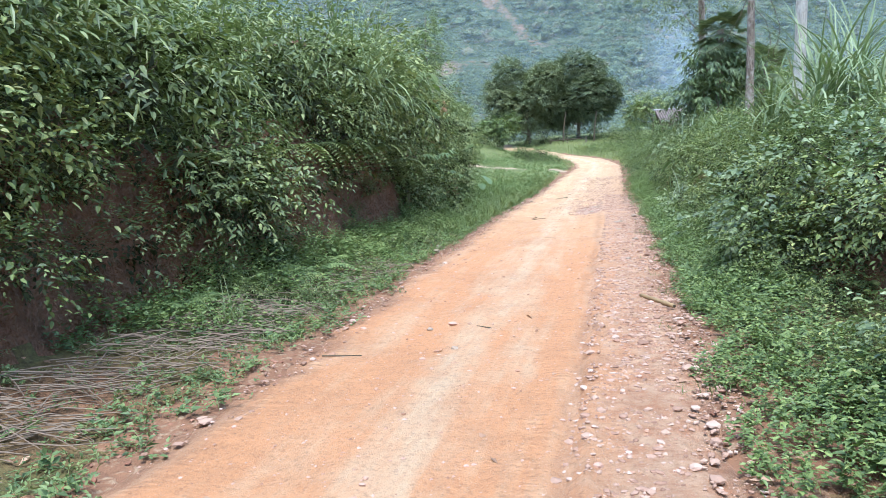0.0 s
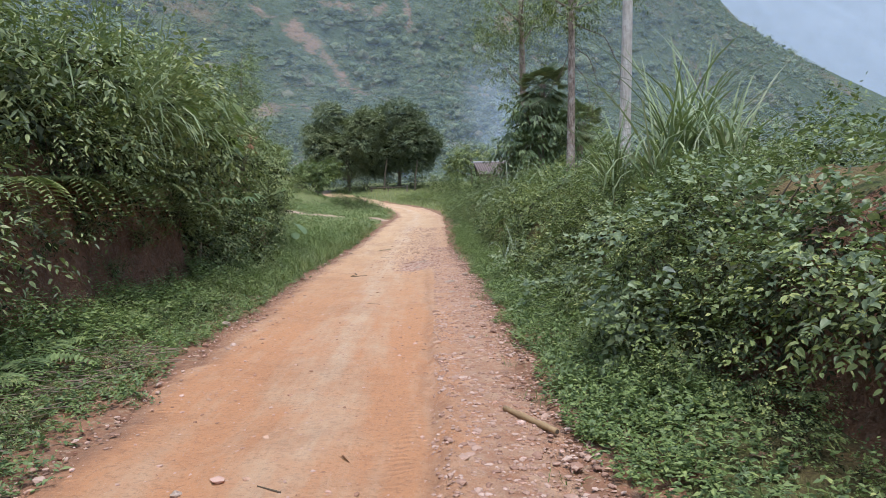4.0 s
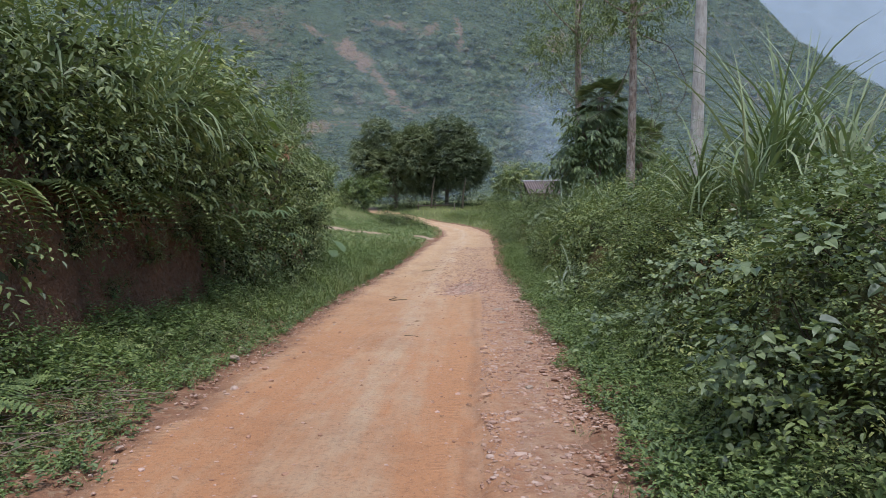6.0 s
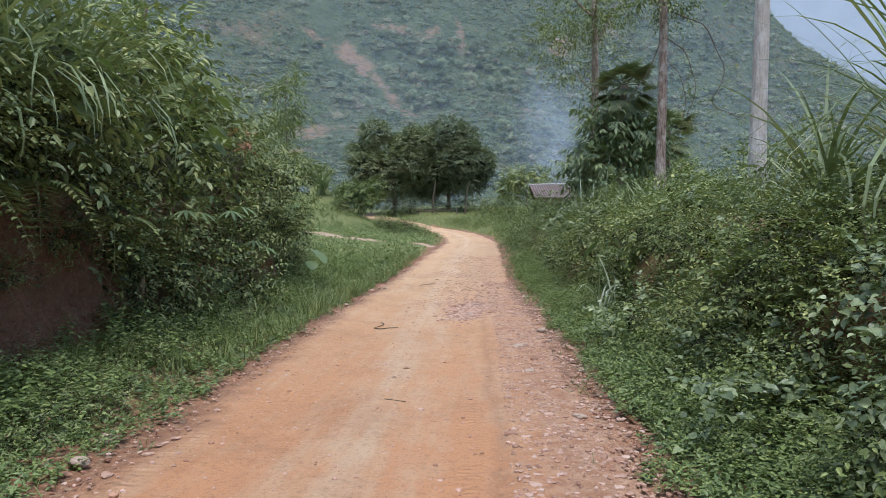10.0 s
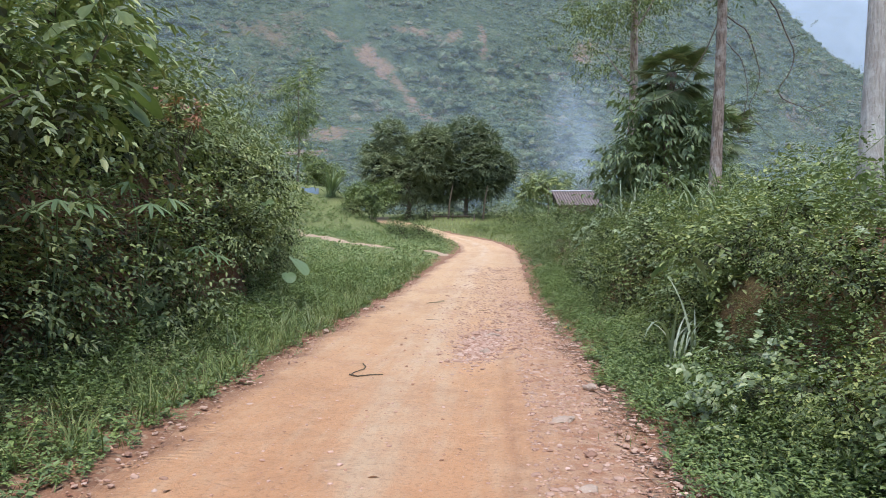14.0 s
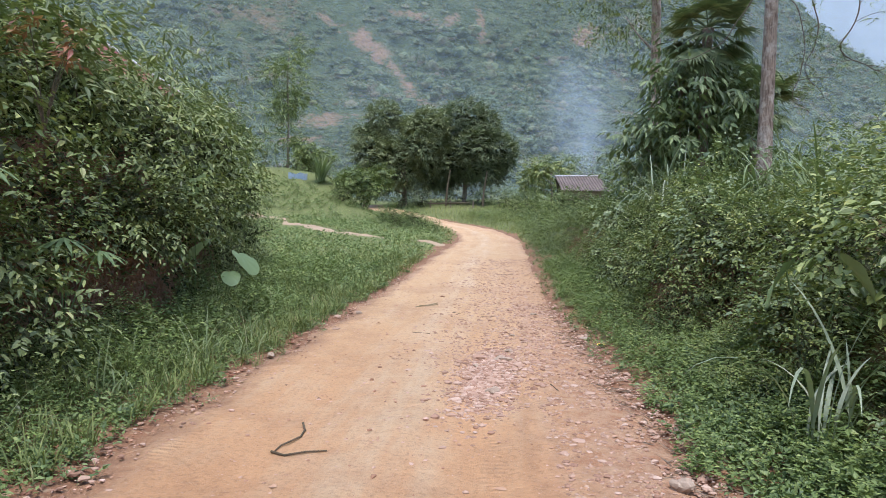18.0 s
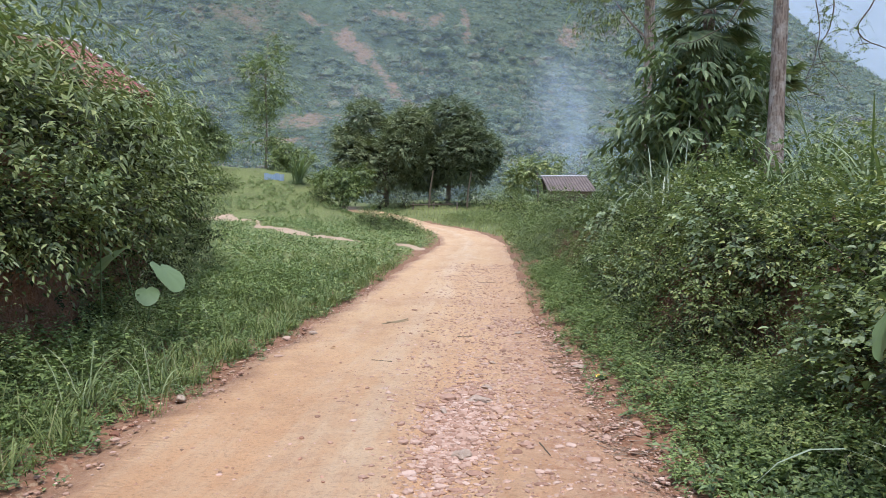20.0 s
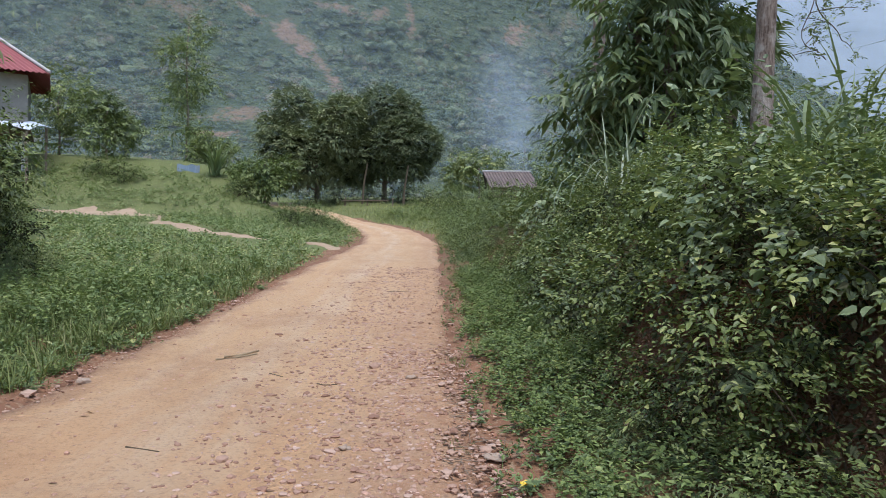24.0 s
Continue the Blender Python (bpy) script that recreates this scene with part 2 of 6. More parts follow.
def hill_mat(name, greens, earth, amount, slips=()):
    """Scrub seen from afar: bush beside bush, with bare reddish slips that run down the slope."""
    m, nt, b = mat_base(name)
    co = n_coord(nt)
    x, y, z = n_sep(nt, co)
    broad, mid, fine = n_noise(nt, 0.03, 6.0, 0.6, co), n_noise(nt, 0.11, 6.0, 0.7, co), n_noise(nt, 0.7, 5.0, 0.75, co)
    bush = nt.nodes.new("ShaderNodeTexVoronoi")
    bush.inputs["Scale"].default_value = 0.3
    shake = nt.nodes.new("ShaderNodeTexNoise")
    shake.inputs["Scale"].default_value, shake.inputs["Detail"].default_value = 0.5, 5.0
    nt.links.new(co, shake.inputs["Vector"])
    nt.links.new(n_mix(nt, 1.0, co, n_mix(nt, 1.0, shake.outputs["Color"], (6.0, 6.0, 6.0), 'MULTIPLY'), 'ADD'), bush.inputs["Vector"])
    tone = n_math(nt, 'ADD', n_math(nt, 'MULTIPLY', mid, 0.6), n_math(nt, 'MULTIPLY', n_sep(nt, bush.outputs["Color"])[0], 0.4))
    col = n_mix(nt, n_ramp(nt, tone, [(0.3, (0, 0, 0)), (0.7, (1, 1, 1))]), greens[0], greens[1])
    # colour darkens between bushes and leaves, standing in for the shade there
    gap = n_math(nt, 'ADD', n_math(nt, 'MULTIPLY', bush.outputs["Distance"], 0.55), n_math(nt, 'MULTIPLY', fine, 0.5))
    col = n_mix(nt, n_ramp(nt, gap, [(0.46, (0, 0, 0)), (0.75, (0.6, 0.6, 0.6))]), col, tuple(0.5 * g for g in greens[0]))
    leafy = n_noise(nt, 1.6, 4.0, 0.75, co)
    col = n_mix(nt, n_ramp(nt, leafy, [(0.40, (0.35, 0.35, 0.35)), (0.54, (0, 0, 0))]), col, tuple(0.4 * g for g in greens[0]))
    col = n_mix(nt, n_ramp(nt, leafy, [(0.52, (0, 0, 0)), (0.68, (0.5, 0.5, 0.5))]), col, tuple(1.35 * g for g in greens[1]))
    bare = n_ramp(nt, n_math(nt, 'ADD', n_math(nt, 'MULTIPLY', broad, 0.7), n_math(nt, 'MULTIPLY', fine, 0.3)), [(0.55, (0, 0, 0)), (0.63, (amount,) * 3)])
    for cx, cy, a, c, deg in slips:
        cs, sn = math.cos(radians(deg)), math.sin(radians(deg))
        dx, dy = n_math(nt, 'SUBTRACT', x, float(cx)), n_math(nt, 'SUBTRACT', y, float(cy))
        u = n_math(nt, 'ADD', n_math(nt, 'MULTIPLY', dx, cs / a), n_math(nt, 'MULTIPLY', dy, sn / a))
        w = n_math(nt, 'ADD', n_math(nt, 'MULTIPLY', dx, -sn / c), n_math(nt, 'MULTIPLY', dy, cs / c))
        e = n_math(nt, 'ADD', n_math(nt, 'MULTIPLY', u, u), n_math(nt, 'MULTIPLY', w, w))
        e = n_math(nt, 'ADD', n_math(nt, 'SUBTRACT', 1.0, e), n_math(nt, 'MULTIPLY', n_math(nt, 'SUBTRACT', n_math(nt, 'ADD', n_math(nt, 'MULTIPLY', fine, 0.5), n_math(nt, 'MULTIPLY', mid, 0.5)), 0.52), 11.0))
        bare = n_math(nt, 'MAXIMUM', bare, n_ramp(nt, e, [(0.0, (0, 0, 0)), (1.2, (0.85, 0.85, 0.85))]))
    col = n_mix(nt, bare, col, n_mix(nt, fine, earth, tuple(0.6 * q for q in earth)))
    nt.links.new(col, b.inputs["Base Color"])
    b.inputs["Roughness"].default_value = 1.0
    b.inputs["Specular IOR Level"].default_value = 0.0
    n_bump(nt, b, n_math(nt, 'SUBTRACT', fine, bush.outputs["Distance"]), 1.0, 1.5)
    return m


M_ROAD, M_GROUND = road_mat(), ground_mat()
M_SOIL = rough_mat("red_bank_earth", (0.31, 0.155, 0.082), (0.15, 0.075, 0.042), 2.6, 12.0, 0.95, 1.0, 0.2, (0.28, 0.17, 0.10))
M_TURF = rough_mat("turf", (0.17, 0.19, 0.06), (0.11, 0.125, 0.04), 0.8, 14.0, 0.95, 0.8, 0.04, (0.25, 0.21, 0.11))
M_VERGE = rough_mat("verge_dirt", (0.30, 0.15, 0.08), (0.18, 0.09, 0.05), 2.5, 16.0, 0.95, 0.9, 0.03, (0.40, 0.28, 0.17))
M_BARK_RED = rough_mat("brown_bark", (0.32, 0.23, 0.165), (0.18, 0.125, 0.09), 5.0, 22.0, 0.95, 1.0, 0.08, (0.40, 0.34, 0.26))
def bark_mat(name, c1, c2, c3):
    """Bark with long upright ridges and pale patches."""
    m, nt, b = mat_base(name)
    st = nt.nodes.new("ShaderNodeMapping")
    st.inputs["Scale"].default_value = (1.0, 1.0, 0.16)
    nt.links.new(n_coord(nt), st.inputs["Vector"])
    ridge, patch = n_noise(nt, 26.0, 4.0, 0.7, st.outputs[0]), n_noise(nt, 3.5, 5.0, 0.7, n_coord(nt))
    col = n_mix(nt, n_ramp(nt, ridge, [(0.36, (0, 0, 0)), (0.6, (1, 1, 1))]), c2, c1)
    col = n_mix(nt, n_ramp(nt, patch, [(0.48, (0, 0, 0)), (0.6, (0.85, 0.85, 0.85))]), col, n_mix(nt, ridge, c1, c3))
    nt.links.new(col, b.inputs["Base Color"])
    b.inputs["Roughness"].default_value = 0.95
    b.inputs["Specular IOR Level"].default_value = 0.15
    n_bump(nt, b, ridge, 1.0, 0.06)
    return m


M_RIDGED = bark_mat("ridged_bark", (0.36, 0.265, 0.195), (0.13, 0.085, 0.06), (0.60, 0.52, 0.43))
M_PALE = bark_mat("mottled_pale_bark", (0.52, 0.45, 0.37), (0.38, 0.315, 0.25), (0.72, 0.67, 0.58))
M_TWIG = rough_mat("twig_bark", (0.16, 0.115, 0.07), (0.09, 0.07, 0.045), 6.0, 60.0, 0.9, 0.4, 0.004)
M_DRY = rough_mat("dry_stalk", (0.42, 0.33, 0.20), (0.30, 0.21, 0.12), 5.0, 60.0, 0.85, 0.3, 0.003)
M_SHRUB = leaf_mat("shrub_leaf", [(0.08, (0.022, 0.030, 0.012)), (0.35, (0.064, 0.086, 0.024)), (0.7, (0.136, 0.170, 0.044)), (0.97, (0.25, 0.255, 0.075))])
M_DARK = leaf_mat("dark_leaf", [(0.08, (0.028, 0.037, 0.014)), (0.4, (0.078, 0.100, 0.033)), (0.75, (0.15, 0.178, 0.056)), (0.97, (0.21, 0.205, 0.075))])
M_FINE = leaf_mat("fine_leaf", [(0.08, (0.030, 0.044, 0.015)), (0.4, (0.080, 0.108, 0.026)), (0.75, (0.136, 0.164, 0.042)), (0.97, (0.24, 0.235, 0.075))])
M_VINE = leaf_mat("vine_leaf", [(0.08, (0.030, 0.044, 0.020)), (0.4, (0.078, 0.106, 0.040)), (0.75, (0.138, 0.172, 0.068)), (0.90, (0.20, 0.235, 0.095)), (0.96, (0.36, 0.36, 0.07))], 0.42, 0.2, 0.45)
M_CANE = leaf_mat("cane_blade", [(0.05, (0.055, 0.076, 0.026)), (0.45, (0.105, 0.138, 0.05)), (0.8, (0.17, 0.20, 0.09)), (0.97, (0.25, 0.235, 0.14))], 0.5)
M_GRASS = leaf_mat("grass_blade", [(0.05, (0.04, 0.056, 0.018)), (0.4, (0.074, 0.098, 0.028)), (0.8, (0.12, 0.145, 0.042)), (0.97, (0.24, 0.21, 0.11))], 0.65, 0.16, 0.2)
M_MEADOW = leaf_mat("meadow_grass", [(0.05, (0.11, 0.125, 0.036)), (0.5, (0.175, 0.19, 0.055)), (0.95, (0.27, 0.26, 0.095))], 0.7)
M_WEED = leaf_mat("weed_leaf", [(0.05, (0.045, 0.068, 0.024)), (0.4, (0.086, 0.124, 0.038)), (0.8, (0.145, 0.185, 0.058)), (0.97, (0.25, 0.255, 0.085))], 0.5)
M_PALM = leaf_mat("palm_leaf", [(0.05, (0.05, 0.068, 0.028)), (0.5, (0.105, 0.13, 0.05)), (0.95, (0.19, 0.205, 0.085))], 0.45)
M_TARO = leaf_mat("taro_leaf", [(0.05, (0.058, 0.088, 0.036)), (0.5, (0.080, 0.122, 0.046)), (0.95, (0.13, 0.17, 0.07))], 0.55, 0.25, 0.3)
M_DROOP = leaf_mat("drooping_leaf", [(0.05, (0.032, 0.048, 0.018)), (0.45, (0.088, 0.118, 0.042)), (0.8, (0.15, 0.185, 0.065)), (0.97, (0.25, 0.25, 0.09))], 0.42, 0.18, 0.4)
M_MANGO = leaf_mat("mango_leaf", [(0.05, (0.034, 0.045, 0.023)), (0.45, (0.095, 0.116, 0.05)), (0.8, (0.155, 0.175, 0.072)), (0.97, (0.24, 0.245, 0.10))], 0.6, 0.12, 0.2)


def far_leaf_mat():
    """Scrub on the hillside: patches of darker, paler and browner growth, leafy at close scale."""
    m, nt, b = mat_base("hill_leaf")
    isl = nt.nodes.new("ShaderNodeNewGeometry").outputs["Random Per Island"]
    co = n_coord(nt)
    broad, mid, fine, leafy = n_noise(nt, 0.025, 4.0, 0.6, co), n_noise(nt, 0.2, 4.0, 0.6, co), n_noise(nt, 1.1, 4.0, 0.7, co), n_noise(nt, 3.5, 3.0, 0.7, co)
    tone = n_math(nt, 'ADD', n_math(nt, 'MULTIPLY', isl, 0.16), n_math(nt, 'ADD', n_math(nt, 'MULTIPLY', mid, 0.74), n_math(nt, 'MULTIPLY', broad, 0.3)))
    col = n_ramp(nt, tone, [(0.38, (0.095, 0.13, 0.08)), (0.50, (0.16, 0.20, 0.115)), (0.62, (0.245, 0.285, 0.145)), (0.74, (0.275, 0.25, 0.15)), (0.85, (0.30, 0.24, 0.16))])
    # low spots of the leaf pattern are painted darker, as shade between leaves
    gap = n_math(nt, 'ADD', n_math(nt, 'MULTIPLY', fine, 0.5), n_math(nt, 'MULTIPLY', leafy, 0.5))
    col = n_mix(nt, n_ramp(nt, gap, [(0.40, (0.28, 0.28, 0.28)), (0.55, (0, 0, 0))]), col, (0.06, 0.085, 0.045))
    nt.links.new(col, b.inputs["Base Color"])
    b.inputs["Roughness"].default_value = 1.0
    b.inputs["Specular IOR Level"].default_value = 0.0
    n_bump(nt, b, gap, 1.0, 1.2)
    return m


M_FARLEAF = far_leaf_mat()
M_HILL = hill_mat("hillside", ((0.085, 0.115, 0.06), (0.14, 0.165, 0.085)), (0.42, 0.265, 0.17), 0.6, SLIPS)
# the ridge's pale blue-grey has the distance haze mixed into it
M_FARHILL = rough_mat("far_ridge_hazed", (0.31, 0.345, 0.365), (0.25, 0.285, 0.305), 0.012, 0.05, 1.0, 0.0, 0.01)


# ---- mesh helpers ----
def tri(arr):
    """Four-sided faces cut into triangles."""
    v, f = arr
    return (v, f) if f.shape[1] == 3 else (v, np.concatenate([f[:, [0, 1, 2]], f[:, [0, 2, 3]]]))


def mesh_of(name, verts, tris, mat, parent=None, label="", smooth=False):
    """One mesh object from arrays of points and triangles."""
    verts, tris = np.asarray(verts, np.float32), np.asarray(tris, np.int32)
    me = bpy.data.meshes.new(name)
    me.vertices.add(len(verts))
    me.vertices.foreach_set("co", verts.ravel())
    me.loops.add(tris.size)
    me.loops.foreach_set("vertex_index", tris.ravel())
    k = tris.shape[1]
    me.polygons.add(len(tris))
    me.polygons.foreach_set("loop_start", np.arange(0, tris.size, k, dtype=np.int32))
    me.polygons.foreach_set("use_smooth", np.full(len(tris), smooth))
    me.update(calc_edges=True)
    me.materials.append(mat)
    ob = new(name, me)
    if parent:
        ob.parent = parent
    if label:
        tagged(ob, label)
    return ob


def part(name, bm, mat, parent, label=""):
    me = bpy.data.meshes.new(name)
    bm.to_mesh(me)
    bm.free()
    me.materials.append(mat)
    ob = new(name, me)
    ob.parent = parent
    if label:
        tagged(ob, label)
    return ob


def merge(parts):
    """Joins arrays of points and faces."""
    vs, fs, n = [], [], 0
    for v, f in parts:
        vs.append(v)
        fs.append(f + n)
        n += len(v)
    return np.concatenate(vs), np.concatenate(fs)


def unit(v):
    return v / (np.linalg.norm(v, axis=-1, keepdims=True) + 1e-9)


ROUND = "round"


def leaves(p, d, nrm, length, width, fold=0.16, droop=0.12, stations=((0.42, 0.5),)):
    """Leaves folded along the midrib: stalk end p, direction d, face normal nrm; stations: half widths along the rib."""
    d = unit(d)
    s = unit(np.cross(d, nrm))
    u = np.cross(s, d)
    ln, wd = np.asarray(length).reshape(-1, 1), np.asarray(width).reshape(-1, 1)
    dz = np.zeros_like(p)
    dz[:, 2:] = -droop * ln
    pts, f = [p, p + ln * d + dz], []
    if stations is None:
        mid = p + 0.4 * ln * d + 0.2 * dz + fold * wd * u
        v = np.stack([p, mid + 0.5 * wd * s, p + ln * d + dz, mid - 0.5 * wd * s], 1)
        return v.reshape(-1, 3), 4 * np.arange(len(p))[:, None] + np.arange(4)[None]
    if stations == ROUND:
        m1, m2 = p + 0.22 * ln * d + 0.05 * dz + fold * wd * u, p + 0.6 * ln * d + 0.4 * dz + fold * wd * u
        v = np.stack([p, m1 + 0.44 * wd * s, m2 + 0.42 * wd * s, p + ln * d + dz, m2 - 0.42 * wd * s, m1 - 0.44 * wd * s], 1)
        return v.reshape(-1, 3), (np.array([[0, 1, 2, 3], [0, 3, 4, 5]])[None] + 6 * np.arange(len(p))[:, None, None]).reshape(-1, 4)
    for k, (t, w) in enumerate(stations):
        mid = p + t * ln * d + t * t * dz
        pts += [mid + w * wd * s + fold * wd * u, mid, mid - w * wd * s + fold * wd * u]
        a, b = 2 + 3 * k, 5 + 3 * k
        if k == 0:
            f += [[0, a + 1, a], [0, a + 2, a + 1]]
        if k == len(stations) - 1:
            f += [[a, a + 1, 1], [a + 1, a + 2, 1]]
        else:
            f += [[a, a + 1, b + 1], [a, b + 1, b], [a + 1, a + 2, b + 2], [a + 1, b + 2, b + 1]]
    v = np.stack(pts, 1)
    return v.reshape(-1, 3), (np.array(f)[None] + len(pts) * np.arange(len(p))[:, None, None]).reshape(-1, 3)


def blades(p, az, length, width, lean=0.25, bend=0.6, seg=3):
    """Grass blades that rise from p, lean and arch over towards the bearing az."""
    n = len(p)
    ln, wd = np.asarray(length).reshape(-1, 1), np.asarray(width).reshape(-1, 1)
    lean, bend = np.broadcast_to(lean, n), np.broadcast_to(bend, n)
    d = np.stack([np.cos(az), np.sin(az), 0 * az], 1)
    s = np.stack([-np.sin(az), np.cos(az), 0 * az], 1)
    pts, cur = [], p.copy()
    for i in range(seg + 1):
        w = wd * (0.5, 1.0, 0.85, 0.6, 0.35, 0.2)[min(i * 5 // seg, 5)] * 0.5
        if i == seg:
            pts.append(cur)
        else:
            pts += [cur - s * w, cur + s * w]
        a = (lean + bend * ((i + 0.5) / seg) ** 1.3 * 1.6)[:, None]
        cur = cur + ln / seg * (np.sin(a) * d + np.cos(a) * np.array([0, 0, 1.0]))
    v = np.stack(pts, 1)
    f = []
    for i in range(seg - 1):
        a = 2 * i
        f += [[a, a + 1, a + 3], [a, a + 3, a + 2]]
    a = 2 * (seg - 1)
    f.append([a, a + 1, a + 2])
    k = 2 * seg + 1
    return v.reshape(-1, 3), (np.array(f)[None] + k * np.arange(n)[:, None, None]).reshape(-1, 3)


def tube(pts, radii, sides=6):
    """A tapered tube along points."""
    pts, radii = np.asarray(pts, float), np.asarray(radii, float)
    t = unit(np.gradient(pts, axis=0))
    ref = np.where(np.abs(t[:, :1]) < 0.9, np.array([[1.0, 0, 0]]), np.array([[0, 1.0, 0]]))
    a = unit(np.cross(t, ref))
    b = np.cross(t, a)
    ang = np.arange(sides) * 2 * np.pi / sides
    ring = np.cos(ang)[None, :, None] * a[:, None] + np.sin(ang)[None, :, None] * b[:, None]
    v = (pts[:, None] + ring * radii[:, None, None]).reshape(-1, 3)
    f = []
    for i in range(len(pts) - 1):
        for j in range(sides):
            k = (j + 1) % sides
            p0, p1, p2, p3 = i * sides + j, i * sides + k, (i + 1) * sides + k, (i + 1) * sides + j
            f += [[p0, p1, p2], [p0, p2, p3]]
    for j in range(1, sides - 1):
        f.append([0, j + 1, j])
        e = (len(pts) - 1) * sides
        f.append([e, e + j, e + j + 1])
    return v, np.array(f)


def empty(name, label, category, group="", kind=""):
    return tagged(new(name), label, category, group, kind)


# ---- lie of the land ----
def smooth(a, b, x):
    t = np.clip((x - a) / (b - a), 0, 1)
    return t * t * (3 - 2 * t)


def profile(y):
    """Height of the road: level, then a gentle climb that steepens beyond the bend."""
    y = np.asarray(y, float)
    z = np.where(y < 20, 0.0, np.where(y < 30, 0.055 * (y - 20) ** 2 / 20, 0.055 * (np.minimum(y, 90) - 25)))
    return z + 0.055 * np.clip(y - 58, 0, 14)


def road_left(y):
    return np.interp(y, [-6, 3, 6, 10, 14, 18, 24, 30, 36, 42, 46, 51, 57, 62, 70], [-1.15, -1.22, -1.38, -1.62, -1.75, -2.02, -2.02, -1.85, -1.6, -1.25, -1.5, -2.5, -4.2, -6.6, -12.0])


def road_right(y):
    return np.interp(y, [-6, 3, 9, 15, 19, 24, 28, 33, 42, 46, 50, 54, 58, 62, 70], [2.05, 1.95, 1.95, 1.95, 1.9, 1.65, 1.6, 1.55, 1.5, 1.1, 0.4, -0.9, -2.6, -4.4, -9.0])


def wave(x, y, s, k=0.0):
    """A cheap smooth unevenness, about -1 to 1."""
    return (np.sin(1.7 * x / s + 0.9 * y / s + k) + np.sin(-1.1 * x / s + 1.9 * y / s + 2.1 * k + 1.3) + np.sin(0.6 * x / s - 2.3 * y / s + 0.7 * k + 4.0)) / 3


def bank_foot(y):
    """How far from the road's left edge the cut bank begins."""
    return np.interp(y, [-5, 8, 12, 18, 22, 25, 28, 32], [1.75, 1.85, 1.65, 1.5, 1.65, 2.45, 3.2, 4.3]) + 0.12 * np.sin(y * 1.7)


def land(x, y):
    """Height of the ground."""
    x, y = np.asarray(x, float), np.asarray(y, float)
    z = profile(y)
    l, r = road_left(y) - x, x - road_right(y)
    on_left, on_right = smooth(0.0, 0.5, l), smooth(0.0, 0.5, r)
    # cut bank on the left, up to where the meadow opens
    bank = 1 - smooth(28.0, 33.5, y)
    foot = bank_foot(y)
    z = z + bank * (0.16 * smooth(0.2, 1.6, l) + (1.9 + 0.25 * np.sin(y * 0.7)) * smooth(foot, foot + 0.6, l) + 1.0 * smooth(foot + 0.5, foot + 4, l) + 0.05 * np.clip(l - 5, 0, 40))
    cut = bank * smooth(foot - 0.1, foot + 0.1, l) * (1 - smooth(foot + 0.5, foot + 0.9, l))
    z = z + cut * (0.28 * wave(x, y, 0.33, 1.5) + 0.14 * wave(x, y, 0.13, 0.6))
    # meadow that climbs away from the road
    z = z + (1 - bank) * (0.1 * smooth(0.2, 1.0, l) + 0.035 * np.clip(l - 2.5, 0, 14) + 0.3 * np.clip(y - 52.5, 0, 9) * smooth(2, 6, l))
    # bank on the right
    rb = 1 - 0.85 * smooth(31, 50, y)
    fr = 0.95 + 0.15 * np.sin(y * 1.3) + 0.1 * np.sin(y * 3.1) + 0.6 * np.exp(-((y - 5.0) / 1.3) ** 2) + 0.6 * np.exp(-((y - 22.2) / 1.0) ** 2)
    z = z + rb * (0.12 * smooth(0.2, 0.9, r) + (1.05 + 0.1 * wave(x, y, 0.2, 0.5)) * smooth(fr, fr + 0.8, r) + 0.6 * smooth(1.5, 3.2, r) + 0.03 * np.clip(r - 4, 0, 30))
    z = z + 0.02 * wave(x, y, 0.13, 4.0) + 0.04 * wave(x, y, 0.5) * (on_left + on_right) + 0.1 * wave(x, y, 2.0, 1.0) * (smooth(1.5, 3, l) + smooth(1.5, 3, r))
    # hollow under the road
    z = z - 0.08 * (1 - np.maximum(smooth(-0.3, 0.02, l), smooth(-0.3, 0.02, r)))
    return z


def hill(x, y):
    """The wooded slope that closes the valley."""
    a = x / np.maximum(y, 40.0)
    side = np.interp(a, [0.3, 0.377, 0.42, 0.456, 0.508, 0.6, 0.75], [0.96, 0.72, 0.615, 0.57, 0.49, 0.34, 0.2])
    rise = 0.52 * np.clip(y - 105 + 30 * wave(x, y, 60.0), 0, 400) * side
    return profile(90) * 0.9 + rise + (1.2 * wave(x + 5 * wave(x, y, 17.0), y + 6 * wave(x, y, 13.0, 2.0), 6.5, 3.0)) * smooth(110, 140, y) + 4.0 * wave(x, y, 22.0, 0.5) * smooth(110, 150, y) + 9 * wave(x, y, 55.0, 2.0) * smooth(120, 200, y)


def grid(xs, ys, fn):
    gx, gy = np.meshgrid(xs, ys)
    v = np.stack([gx, gy, fn(gx, gy)], -1).reshape(-1, 3)
    w, h = len(xs), len(ys)
    i = (np.arange(h - 1)[:, None] * w + np.arange(w - 1)[None]).reshape(-1)
    return v, np.stack([i, i + 1, i + w + 1, i + w], 1)


def whole(x, y):
    far = smooth(88, 110, y)
    return land(x, y) * (1 - far) + hill(x, y) * far


xs = np.concatenate([[-900, -500, -250], np.arange(-200, -24, 5.0), np.arange(-22, -6, 0.8), np.arange(-6, -5.2, 0.14), np.arange(-5.2, -2.7, 0.06), np.arange(-2.7, 7, 0.14), np.arange(7, 24, 0.9), np.arange(26, 240, 5.0), [300, 500, 900]])
ys = np.concatenate([[-900, -300, -100, -40, -20, -10], np.arange(-6, 30, 0.18), np.arange(30, 70, 0.5), np.arange(70, 110, 2.5), np.arange(110, 420, 6), [460, 600, 900]])
v, f = grid(xs, ys, whole)
